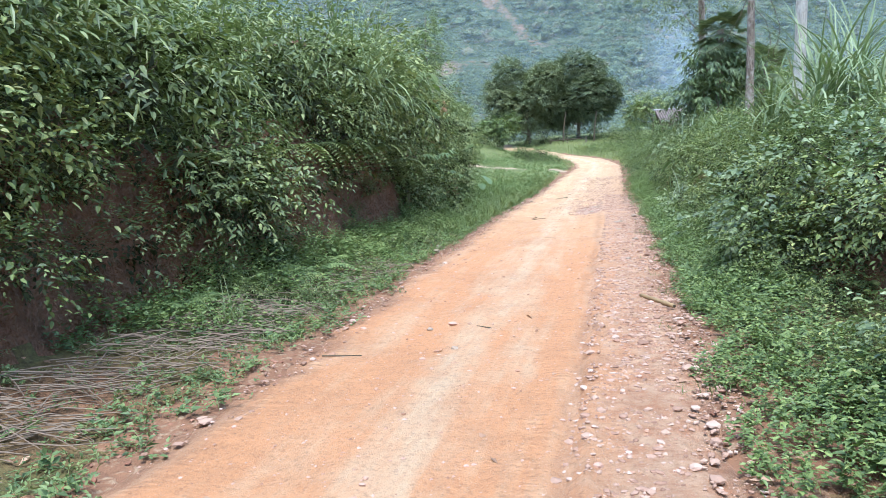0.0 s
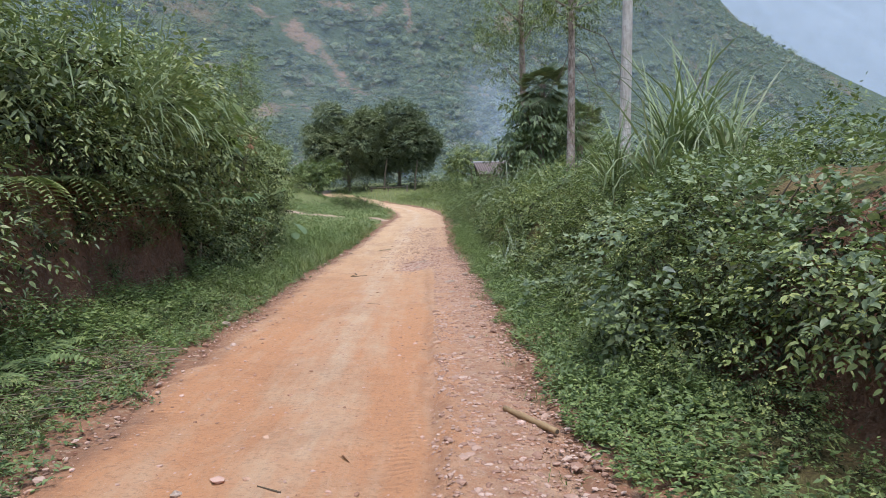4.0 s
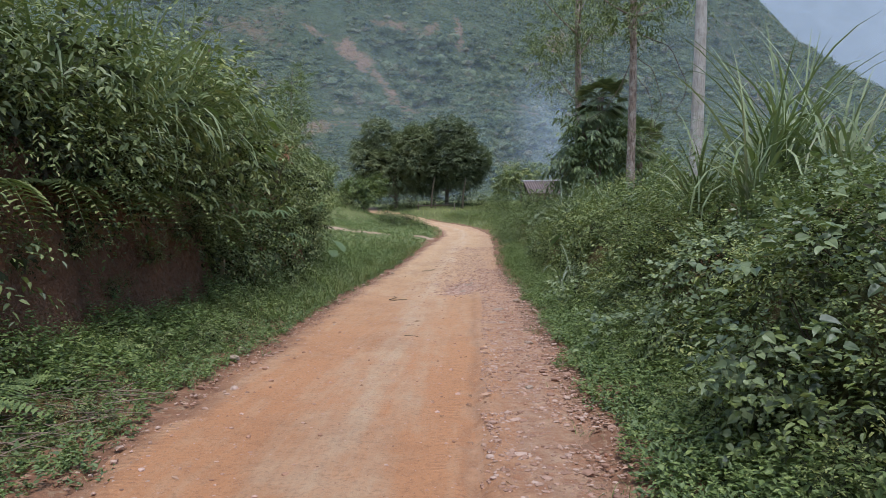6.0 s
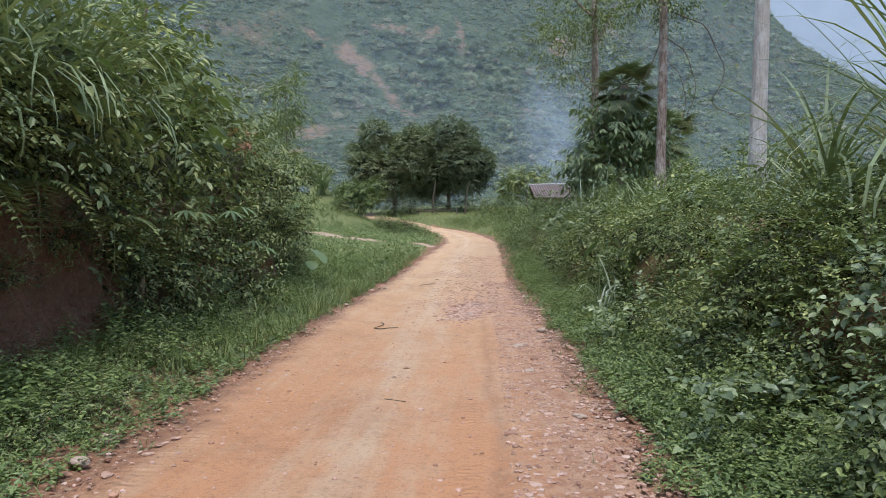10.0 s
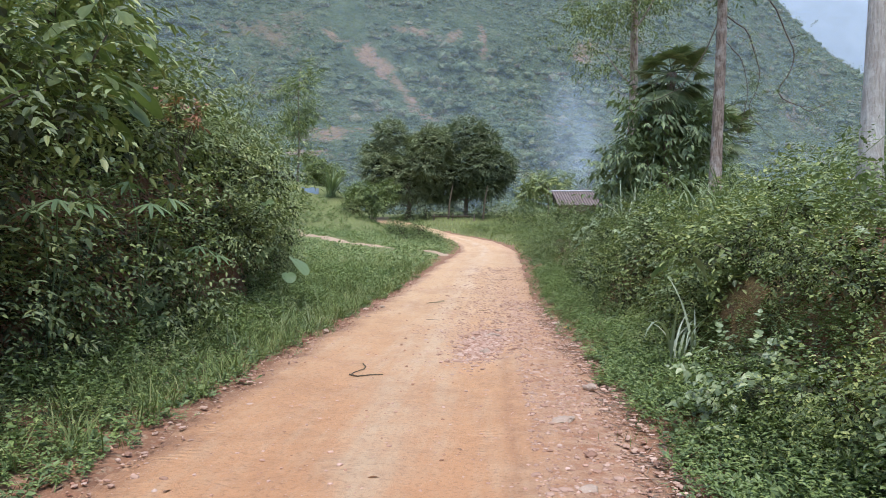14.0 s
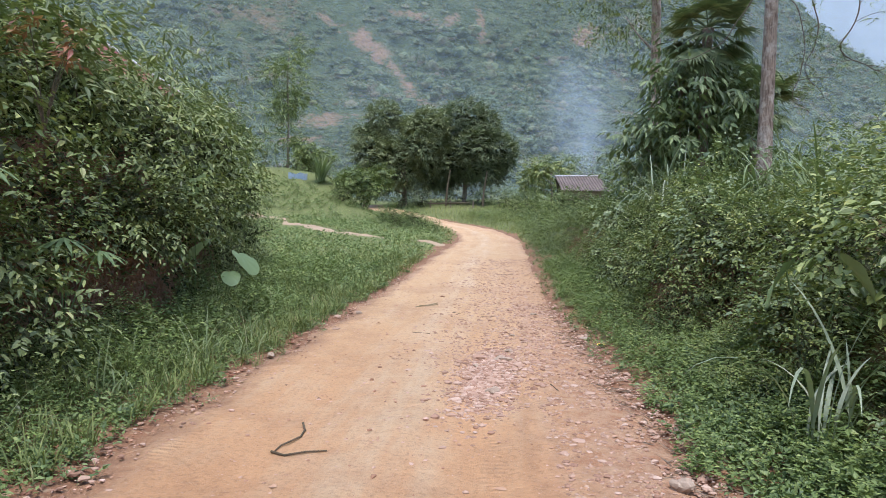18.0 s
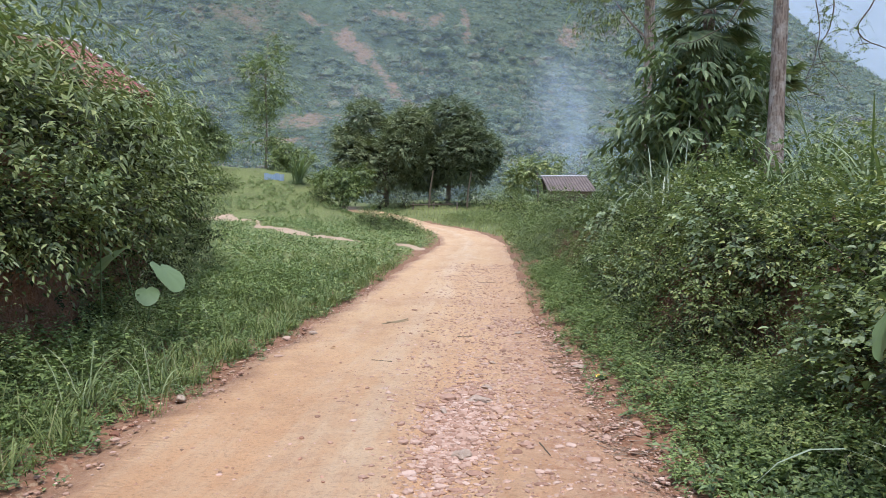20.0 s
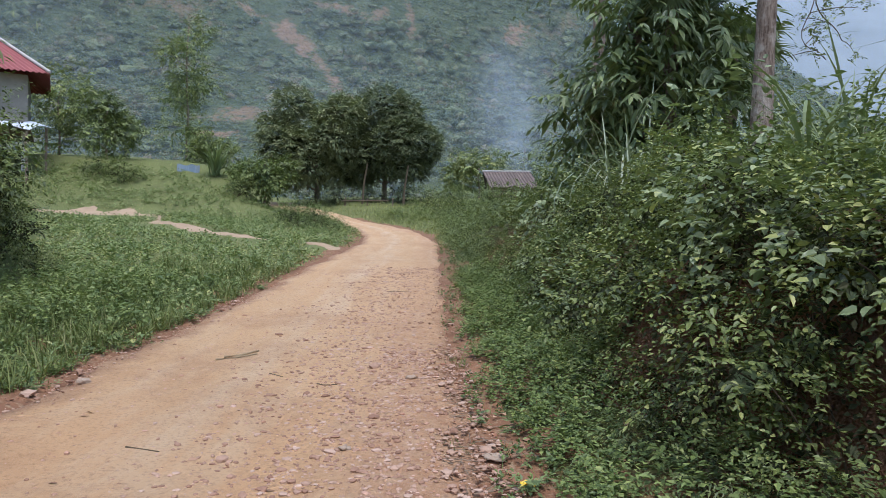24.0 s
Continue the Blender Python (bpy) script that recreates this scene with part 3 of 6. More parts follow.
ground = tagged(mesh_of("ground", v, f, M_GROUND, smooth=True), "red earth with litter, moss and low green cover", "ground", kind="structure")
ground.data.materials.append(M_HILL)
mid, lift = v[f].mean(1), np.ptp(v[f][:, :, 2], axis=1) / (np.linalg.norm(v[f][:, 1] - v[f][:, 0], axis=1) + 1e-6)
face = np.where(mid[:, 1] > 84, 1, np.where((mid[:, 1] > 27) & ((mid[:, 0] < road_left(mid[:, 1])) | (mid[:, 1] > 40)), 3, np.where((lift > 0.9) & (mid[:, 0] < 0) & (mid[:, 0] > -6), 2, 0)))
nearby = np.minimum(np.abs(mid[:, 0] - road_left(mid[:, 1])), np.abs(mid[:, 0] - road_right(mid[:, 1])))
face = np.where((lift > 0.45) & (mid[:, 0] > 2) & (mid[:, 0] < 5) & ((mid[:, 1] > 3) & (mid[:, 1] < 7) | (mid[:, 1] > 20.8) & (mid[:, 1] < 23.8)), 2, face)
face = np.where((nearby < 0.4 + 0.2 * wave(mid[:, 0], mid[:, 1], 0.5)) & (mid[:, 1] < 60), 4, face)
ground.data.materials.append(M_SOIL)
ground.data.materials.append(M_TURF)
ground.data.materials.append(M_VERGE)
ground.data.polygons.foreach_set("material_index", face.astype(np.int32))

# road sheet
us = np.linspace(-1.02, 1.02, 61)
yr = np.concatenate([np.arange(-6, 32, 0.1), np.arange(32, 71, 0.3)])
gu, gy = np.meshgrid(us, yr)
edge = 0.09 * wave(gu * 0, gy, 0.9, 3.0) + 0.05 * wave(gu * 0, gy, 0.3, 1.0) + 0.03 * wave(gu * 0, gy, 0.11, 2.0)
lft, rgt = road_left(gy) + edge * (gu < 0), road_right(gy) + edge * (gu > 0)
gx = lft + (gu + 1) / 2 * (rgt - lft)


def road_z(x, y):
    """Worn wheel tracks, a low ridge beside the gravel shoulder and small unevenness."""
    l, r = road_left(y), road_right(y)
    c = (x - l) / (r - l)
    rut = -0.035 * np.exp(-((c - 0.27) / 0.09) ** 2) - 0.03 * np.exp(-((c - 0.62) / 0.08) ** 2) + (0.03 * np.exp(-((c - 0.752) / 0.016) ** 2) - 0.035 * np.exp(-((c - 0.715) / 0.016) ** 2)) * smooth(14, 9, y)
    rut = rut - 0.035 * np.exp(-((x - 0.5) / 0.28) ** 2 - ((y - 20.0) / 1.1) ** 2)
    return profile(y) + 0.015 + rut + 0.012 * wave(x, y, 0.28, 2.0) + 0.018 * wave(x, y, 0.9) + 0.008 * wave(x, y, 0.1, 0.4)


gz = road_z(gx, gy) - 0.035 * smooth(0.8, 0.97, np.abs(gu)) - 0.09 * smooth(0.96, 1.02, np.abs(gu))
v = np.stack([gx, gy, gz], -1).reshape(-1, 3)
i = (np.arange(len(yr) - 1)[:, None] * 61 + np.arange(60)[None]).reshape(-1)
road = tagged(mesh_of("road", v, np.stack([i, i + 1, i + 62, i + 61], 1), M_ROAD, smooth=True), "orange compacted dirt road with gravel and wheel tracks", "road", kind="structure")

uv = np.stack([(gu.ravel() + 1) / 2, gy.ravel()], 1)[np.stack([i, i + 1, i + 62, i + 61], 1).ravel()]
road.data.uv_layers.new(name="across").data.foreach_set("uv", uv.astype(np.float32).ravel())

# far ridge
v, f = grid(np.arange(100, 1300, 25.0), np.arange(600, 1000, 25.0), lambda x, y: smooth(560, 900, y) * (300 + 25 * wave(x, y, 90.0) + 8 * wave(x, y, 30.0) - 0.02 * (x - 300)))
tagged(mesh_of("backdrop", v, f, M_FARHILL, smooth=True), "distant mountain ridge with haze mixed into its pale colour", "ridge", kind="structure")


# ---- plants ----
UP = np.array([0, 0, 1.0])
OVATE = ((0.16, 0.34), (0.45, 0.5), (0.75, 0.27))
HEART = ((0.07, 0.36), (0.32, 0.5), (0.7, 0.30))
PLAIN = ((0.4, 0.5),)


def lumps(k, size, flat=0.8):
    """Centres and radii of the lobes of a crown of about the given radius."""
    c = rng.normal(0, 0.42, (k, 3)) * size
    c[:, 2] = np.abs(c[:, 2]) * flat + 0.12 * size
    return c, rng.uniform(0.35, 0.62, k) * size


def shell(n, c, rad, flat=0.85, inner=0.7, floor=0.0):
    """Points and outward directions on the lobes, the buried ones left out."""
    out_p, out_d = [], []
    while sum(map(len, out_p)) < n:
        j = rng.integers(0, len(c), 2 * n)
        d = unit(rng.normal(0, 1, (2 * n, 3)))
        p = c[j] + d * (rad[j] * rng.uniform(inner, 1.05, 2 * n))[:, None] * np.array([1, 1, flat])
        deep = np.min(np.linalg.norm((p[:, None] - c[None]) / np.array([1, 1, flat]), axis=2) / rad[None], 1) < inner - 0.03
        keep = ~deep & (p[:, 2] > floor)
        out_p.append(p[keep])
        out_d.append(d[keep])
    return np.concatenate(out_p)[:n], np.concatenate(out_d)[:n]


def sprigs(p, d, per, twig, ll, lw, lift=0.25, hang=0.2, level=0.9, stations=PLAIN, fold=0.16, jitter=0.3):
    """Twigs that leave p towards d with leaves on both sides, the faces turned to the sky."""
    n = len(p)
    td = unit(d + lift * UP + rng.normal(0, jitter, (n, 3)))
    nr = unit(level * UP + 0.35 * d + rng.normal(0, 0.25, (n, 3)))
    sd = unit(np.cross(td, nr))
    tl = twig * rng.uniform(0.6, 1.3, (n, 1))
    ps, ds, ns, zs = [], [], [], []
    for j in range(per):
        t = (j + 0.6) / per
        side = 0.0 if j == per - 1 else (1 if j % 2 else -1)
        ps.append(p + td * tl * t - UP * 0.25 * tl * t * t)
        ds.append(td * (0.5 if side else 1.0) + sd * side * rng.uniform(0.7, 1.0, (n, 1)) - UP * hang + rng.normal(0, 0.15, (n, 3)))
        ns.append(nr + rng.normal(0, 0.22, (n, 3)))
        zs.append(rng.uniform(0.5, 1.25, n) * (1.0 - 0.25 * t))
    z = np.concatenate(zs)
    return leaves(np.concatenate(ps), np.concatenate(ds), np.concatenate(ns), ll * z, lw * z * rng.uniform(0.85, 1.15, len(z)), fold, 0.15, stations)


def stems_to(c, base_r, sides=5):
    parts = []
    for q in c:
        b = np.array([rng.normal(0, 0.06), rng.normal(0, 0.06), -0.15])
        m = b * 0.4 + q * 0.5 + UP * 0.12 * np.linalg.norm(q)
        t = np.linspace(0, 1, 5)[:, None]
        parts.append(tube((1 - t) ** 2 * b + 2 * t * (1 - t) * m + t * t * q, np.linspace(base_r, base_r * 0.25, 5), 4))
    return merge(parts)


def shrub_kind(label, size, twigs, per, twig, ll, lw, mat, k=7, variants=4, **how):
    """A few variants of one kind of shrub, as arrays."""
    kinds = []
    for _ in range(variants):
        c, rad = lumps(k, size)
        p, d = shell(twigs, c, rad)
        shoot = rng.random(twigs) < 0.14
        p[shoot] += d[shoot] * size * rng.uniform(0.05, 0.2, (shoot.sum(), 1)) + UP * 0.06
        # extra leaves within the lobes, coloured dark to imitate inner shade
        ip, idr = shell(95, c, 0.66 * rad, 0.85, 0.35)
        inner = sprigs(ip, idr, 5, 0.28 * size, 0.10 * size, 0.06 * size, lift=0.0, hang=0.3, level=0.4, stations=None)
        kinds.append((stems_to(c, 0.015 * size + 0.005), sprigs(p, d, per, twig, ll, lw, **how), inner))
    return label, mat, kinds


# near-black leaf colour that stands in for shade inside shrubs and crowns
M_INNER_SHADE = leaf_mat("inner_shade_leaf", [(0.05, (0.012, 0.015, 0.007)), (0.5, (0.024, 0.030, 0.012)), (0.95, (0.042, 0.044, 0.020))], 0.8, 0.05, 0.1)
VINE = shrub_kind("vine-covered shrub with broad pale green leaves on the bank", 0.85, 135, 6, 0.42, 0.112, 0.092, M_VINE, stations=HEART, level=1.2, hang=0.18, lift=0.1)
BROAD = shrub_kind("leafy green shrub on the roadside bank", 0.85, 190, 7, 0.36, 0.086, 0.052, M_SHRUB, stations=ROUND, level=1.1, hang=0.25)
FINE = shrub_kind("small-leaved light green shrub on the bank", 0.85, 300, 8, 0.30, 0.064, 0.038, M_FINE, stations=None, level=1.2, hang=0.15)
DARK = shrub_kind("dark green bush hanging over the red cut bank", 1.0, 185, 8, 0.48, 0.095, 0.042, M_DARK, stations=ROUND, hang=0.35, lift=0.0, level=1.1)
LANCE = shrub_kind("bamboo-like bush with long narrow drooping leaves", 1.0, 230, 7, 0.5, 0.135, 0.022, M_DARK, hang=0.6, lift=0.1, variants=3)

made = {}


def plant(kind, x, y, s, dz=0.0, squash=1.0, tilt=8.0, group="bank shrubs"):
    """One shrub as a thing of its own with its woody base and foliage."""
    label, mat, kinds = kind
    k = int(rng.integers(len(kinds)))
    m = pose(x, y, float(whole(x, y)) + dz, rng.uniform(-tilt, tilt), rng.uniform(-tilt, tilt), rng.uniform(0, 360))
    key = (label, k)
    if key not in made:
        th = made[key] = empty("shrub", label, "shrub", group)
        mesh_of("woody_base", *kinds[k][0], M_TWIG, th)
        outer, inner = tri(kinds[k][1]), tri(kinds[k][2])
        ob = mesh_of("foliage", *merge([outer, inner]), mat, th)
        ob.data.materials.append(M_INNER_SHADE)
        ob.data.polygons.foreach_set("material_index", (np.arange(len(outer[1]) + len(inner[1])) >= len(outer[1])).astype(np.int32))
        th.matrix_basis = m
    else:
        th = copy_thing(made[key], m)
    th.scale = (s, s, s * squash)
    return th


joined = collections.defaultdict(list)


def fill(kind, x, y, s, dz=0.0):
    """A shrub behind others, kept for the joined growth of its kind."""
    label, mat, kinds = kind
    k = kinds[int(rng.integers(len(kinds)))]
    joined[mat].append(placed(tri(k[1]), x, y, float(whole(x, y)) + dz, s, rng.uniform(0, 6.28)))


def placed(arr, x, y, z, s, yaw, squash=1.0):
    v, f = arr
    c, n = math.cos(yaw), math.sin(yaw)
    w = np.stack([(v[:, 0] * c - v[:, 1] * n) * s + x, (v[:, 0] * n + v[:, 1] * c) * s + y, v[:, 2] * s * squash + z], 1)
    return w, f


def thicket(name, label, mat, kinds, spots):
    """A far or uncountable growth joined into one object."""
    parts = []
    for x, y, s in spots:
        k = kinds[int(rng.integers(len(kinds)))]
        parts.append(placed(k, x, y, float(whole(x, y)), s, rng.uniform(0, 6.28)))
    return tagged(mesh_of(name, *merge(parts), mat), label, "thicket", kind="stuff")


rng = np.random.default_rng(11)
# right bank: low plants at the foot, a steep face of vines and leaves above
far_r = []
for y in np.arange(1.0, 31, 0.82):
    r0 = float(road_right(y))
    hollow = 3.6 < y < 6.4 or 21.2 < y < 23.2
    fine_part = 11 < y < 19.5
    for off, s, dz in ((0.82, 0.42, -0.05), (1.22, 0.7, -0.22), (1.75, 0.9, -0.05), (2.5, 1.05, 0.0)):
        if hollow and off < 1.5:
            if y < 10 or off < 1:
                continue
            s, dz = 0.65, 0.0
        if hollow and off < 2:
            dz = max(dz, 0.4)
        if off > 2 and int(y * 10) % 2 and y < 18:
            continue
        if off > 1.5 and 10 < y < 14:
            s = 0.72
        if off > 1.5 and y <= 10:
            s *= 0.74
        if off > 1.5 and 14 <= y < 17:
            s *= 0.95
        if off > 1.5 and 18.5 < y < 26:
            s, dz = s * (0.80 if 20.5 < y < 24 else 0.94), -0.1
        nook = 15.6 < y < 18.1 and off < 2
        if y > 19.5:
            off, s = off + 0.32, s * 0.9
        pool = (FINE, FINE, FINE, BROAD) if off < 1 else (FINE, BROAD, FINE, VINE) if fine_part else (VINE, BROAD, FINE, VINE) if y < 11 else (VINE, BROAD, BROAD, FINE)
        if off < 1.5 and y < 20 and not hollow:
            fill((FINE, FINE, BROAD)[int(rng.integers(3))], r0 + off + 0.3, y + 0.4 + rng.normal(0, 0.1), rng.uniform(0.42, 0.6) * (0.6 if nook else 1.0), -0.08)
        (fill if off > 2.4 else plant)(pool[int(rng.integers(4))], r0 + off + rng.normal(0, 0.1), y + rng.normal(0, 0.22), s * rng.uniform(0.78, 1.2) * (0.55 if nook and off < 1.5 else 0.8 if nook else 1.0), dz + (0.15 if nook and off > 1 else 0.0))
for y, off, dz in ((3.7, 1.75, 0.25), (4.4, 1.85, 0.25), (5.1, 1.85, 0.25), (5.8, 1.75, 0.2), (6.5, 1.6, 0.1), (21.4, 1.85, 0.15), (22.0, 1.95, 0.15), (22.6, 1.95, 0.15), (23.2, 1.85, 0.1)):
    plant((VINE, BROAD)[int(rng.integers(2))], float(road_right(y)) + off, y, rng.uniform(0.62, 0.74), dz)
for y, off in ((4.0, 1.15), (4.7, 1.3), (5.3, 1.1), (5.9, 1.25), (21.3, 1.2), (21.8, 1.35), (22.3, 1.15), (22.9, 1.3), (23.4, 1.1)):
    plant((DARK, BROAD)[int(rng.integers(2))], float(road_right(y)) + off, y, rng.uniform(0.28, 0.42), -0.05)
for y in np.arange(-4, 60, 0.9):
    for off, s in ((0.9, 0.5), (1.6, 0.9), (2.5, 1.1), (3.6, 1.2), (5.0, 1.3), (7.0, 1.5)):
        if 1 < y < 31 and (off < 3 or off > 6):
            continue
        if y > 46 and (off < 1.4 + 0.05 * (y - 46) or (off > 4 and y > 54)):
            continue
        if y < 31:
            s *= 0.62
        if y > 29 and off < 4:
            s = min(s, 0.75)
        if y > 36:
            s = min(s, 0.7)
        far_r.append((float(road_right(y)) + off + rng.normal(0, 0.25), y + rng.normal(0, 0.3), s * rng.uniform(0.8, 1.25)))
rng.shuffle(far_r)
thin = [(p, sprigs(*shell(105, *lumps(7, 0.85)), 6, 0.36, 0.115, 0.062, stations=None)) for p in range(4)]
thicket("roadside_thicket", "tangled green shrubs along the top of the bank", M_SHRUB, [a for _, a in thin], far_r[: len(far_r) // 2])
thicket("roadside_thicket", "light green scrub beside the climbing road", M_FINE, [a for _, a in thin], far_r[len(far_r) // 2:])

rng = np.random.default_rng(12)
# left bank: bushes hanging over the cut, others standing before it farther on
for y in np.arange(1.5, 32.0, 0.85):
    foot = float(bank_foot(y))
    edge_x = float(road_left(y)) - foot - 0.15 * smooth(22, 25, y)
    cutting = 9.3 < y < 14.0
    for off, s, dz, kinds in ((0.5, 0.9, -0.15 if cutting else -0.75, (DARK, FINE, BROAD)), (1.2, 1.3, 0.0, (DARK, DARK, FINE)), (2.1, 1.75, 0.1, (LANCE, DARK, FINE))):
        if y > 13.5:
            kinds = (FINE, FINE, DARK) if off < 2 else (DARK, FINE, LANCE)
        (fill if off > 2 else plant)(kinds[int(rng.integers(3))], edge_x - off + rng.normal(0, 0.1), y + rng.normal(0, 0.25), s * rng.uniform(0.88, 1.2) * (0.9 if y > 25 else 1.0), dz)
    if cutting:
        plant((DARK, BROAD, FINE)[int(rng.integers(3))], edge_x + 0.42, y + rng.normal(0, 0.2), rng.uniform(0.26, 0.4), -0.05)
        plant((DARK, BROAD)[int(rng.integers(2))], edge_x + 0.12, y + rng.normal(0, 0.2), rng.uniform(0.3, 0.45), -0.05)
        plant(DARK, edge_x - 0.42, y + 0.4, rng.uniform(0.7, 0.9), 0.3)
    if 15 < y < 25:
        plant((FINE, BROAD, DARK)[int(rng.integers(3))], edge_x + 0.28, y + rng.normal(0, 0.2), rng.uniform(0.3, 0.46), -0.04)
    if y > 14.2 or (5.2 < y < 9.0):
        plant((FINE, BROAD, DARK)[int(rng.integers(3))], edge_x - 0.02, y + rng.normal(0, 0.2), rng.uniform(0.45, 0.65), -0.05)
        if y < 30:
            plant((DARK, BROAD)[int(rng.integers(2))], edge_x - 0.35, y + rng.normal(0, 0.2), rng.uniform(0.8, 1.05), -0.35)
    else:
        plant((DARK, FINE)[int(rng.integers(2))], edge_x - rng.uniform(0.05, 0.4), y + rng.normal(0, 0.3), rng.uniform(0.28, 0.42), 0.05)
        if y < 4.5:
            plant((DARK, BROAD)[int(rng.integers(2))], edge_x - 0.25, y + rng.normal(0, 0.3), rng.uniform(0.5, 0.75), -0.2)
back = []
for y in np.arange(-4, 31, 1.1):
    for off in (3.8, 5.4, 7.5):
        if y > 29:
            continue
        back.append((float(road_left(y) - bank_foot(y)) - off, y + rng.normal(0, 0.3), rng.uniform(1.7, 2.4)))
thicket("bank_thicket", "dense green bushes on top of the cut bank", M_SHRUB, [a for _, a in thin], back)


# ---- grass and weeds ----
def trail(x):
    """Line of the footpath over the meadow, y for x."""
    return np.interp(x, [-18, -11.4, -9.8, -4.7, -1.5], [51.5, 51.2, 46.2, 41.2, 39.4])


def off_path(x, y):
    """True off the meadow's bare footpath."""
    gap = np.abs(wave(x, y, 0.8, 2.0)) * 0.25
    d = y - trail(x)
    return (d > np.where(x < -11.5, 1.7, 0.7) - gap) | (d < -np.where(x < -11.5, 3.4, 2.4) + gap) | ((x < -10.2) & (x > -11.6)) | ((x > -3.9) & (x < -2.6))


def sow(n, x0, x1, y0, y1):
    return rng.uniform(x0, x1, n), rng.uniform(y0, y1, n)


def weeds(x, y, size, per=5):
    """Small leafy plants: a few upright twigs each."""
    n = len(x)
    p = np.stack([x, y, whole(x, y) + 0.01], 1)
    p = np.repeat(p, 2, 0) + rng.normal(0, 0.04, (2 * n, 3)) * np.array([1, 1, 0])
    d = unit(rng.normal(0, 0.55, (2 * n, 3)) * np.array([1, 1, 0]) + UP * 0.8)
    return sprigs(p, d, per, size, size * 0.42, size * 0.22, lift=0.3, hang=0.15, level=1.2, stations=None)


def turf(x, y, ln, wd, lean=0.3, bend=0.5):
    n = len(x)
    p = np.stack([x, y, whole(x, y) - 0.01], 1)
    return blades(p, rng.uniform(0, 6.283, n), ln * rng.uniform(0.5, 1.3, n), np.full(n, wd), rng.uniform(0.05, 2 * lean, n), rng.uniform(0.2, 2 * bend, n))


def herbs(x, y, h, leaf=0.034, per=12):
    """Upright leafy stems: pairs of broad leaves one above another, largest half way up."""
    n = len(x)
    base = np.stack([x, y, whole(x, y)], 1)
    tip = unit(rng.normal(0, 0.28, (n, 3)) * np.array([1, 1, 0]) + UP)
    ps, ds, ns, ls = [], [], [], []
    a0 = rng.uniform(0, 6.283, n)
    for j in range(per):
        t = (j + 0.7) / per
        a = a0 + j * 2.4
        out = np.stack([np.cos(a), np.sin(a), rng.normal(0.15, 0.25, n)], 1)
        ps.append(base + tip * (h * (0.25 + 0.75 * t))[:, None] + rng.normal(0, 0.008, (n, 3)))
        ds.append(out)
        ns.append(UP + 0.25 * out + rng.normal(0, 0.25, (n, 3)))
        ls.append(leaf * (0.55 + 1.1 * math.sin(math.pi * min(1.0, 0.2 + 0.8 * t))) * rng.uniform(0.6, 1.2, n) * (0.6 + 1.3 * np.minimum(h, 0.4)))
    z = np.concatenate(ls)
    return leaves(np.concatenate(ps), np.concatenate(ds), np.concatenate(ns), z, 0.56 * z, 0.12, 0.18, None)


M_HERB = leaf_mat("herb_leaf", [(0.05, (0.030, 0.046, 0.014)), (0.4, (0.068, 0.100, 0.026)), (0.8, (0.125, 0.168, 0.044)), (0.97, (0.22, 0.25, 0.075))], 0.5, 0.2)
hb = []
x, y = sow(19000, -5.4, -1.2, 4.0, 31)
l, ft = road_left(y) - x, bank_foot(y)
rise = smooth(0.1, 1.2, l)
keep = (l > 0.06 + 0.1 * wave(x, y, 0.4, 1.0)) & (l < ft + 0.1) & (wave(x, y, 0.55, 2.0) > -0.55 + 0.3 * (y < 8)) & (rng.random(len(x)) < np.where(y < 9, 0.55, np.where(y > 25, 0.42, 0.9)))
hb.append(herbs(x[keep], y[keep], (0.09 + (0.26 + 0.16 * wave(x[keep], y[keep], 0.9, 5.0)) * rise[keep]) * rng.uniform(0.6, 1.5, keep.sum()), 0.04))
x, y = sow(21000, 1.5, 3.9, 0.5, 33)
r = x - road_right(y)
keep = (r > 0.02 + 0.22 * wave(x, y, 0.5, 5.0) + 0.2 * (y > 20)) & (r < np.where(((y > 3.2) & (y < 6.8) | (y > 21) & (y < 23.6)) & (rng.random(len(x)) < 0.72), 0.55, np.where(y < 9, 1.0, 1.5))) & (wave(x, y, 0.5, 0.4) > -0.6)
hb.append(herbs(x[keep], y[keep], (0.13 + 0.17 * smooth(0, 0.9, r[keep])) * rng.uniform(0.6, 1.5, keep.sum()), 0.036))
tagged(mesh_of("verge_herbs", *merge(hb), M_HERB), "lush leafy green herbs crowding the road's edges", "herbs", kind="stuff")
x, y = sow(3000, -20, -1.5, 26, 58)
l = road_left(y) - x
keep = (l > 0.15) & ((y > 31) | (x > -4.6)) & off_path(x, y) & (wave(x, y, 1.1, 0.8) > 0.0) & (rng.random(len(x)) < 34 / y)
tagged(mesh_of("meadow_herbs", *herbs(x[keep], y[keep], rng.uniform(0.12, 0.36, keep.sum()), 0.09, 8), M_HERB), "taller leafy herbs in patches over the meadow", "herbs", kind="stuff")

# left verge and the near meadow
x, y = sow(130000, -5.2, -1.0, -3.0, 31)
l = road_left(y) - x
bare = wave(x, y, 1.3, 0.3) + 0.5 * wave(x, y, 0.5, 2.0)
thin_start = rng.random(len(x)) < np.where((y < 5) & (l > 0.5), 0.4, 1.0)
keep = thin_start & (l > 0.02 + 0.18 * wave(x, y, 0.25) + 0.14 * wave(x, y, 0.7)) & ((l < bank_foot(y) + 0.1) | (y > 29)) & (bare > np.where((y < 6) & (l > 1.3), -0.5, -1.1))
x, y = x[keep], y[keep]
k = len(x) // 2
grass = [turf(x[:4500], y[:4500], 0.16, 0.006)]
w = [weeds(x[k:k + 6000], y[k:k + 6000], 0.10, 6), weeds(x[k + 6000:k + 7000], y[k + 6000:k + 7000], 0.17, 8)]
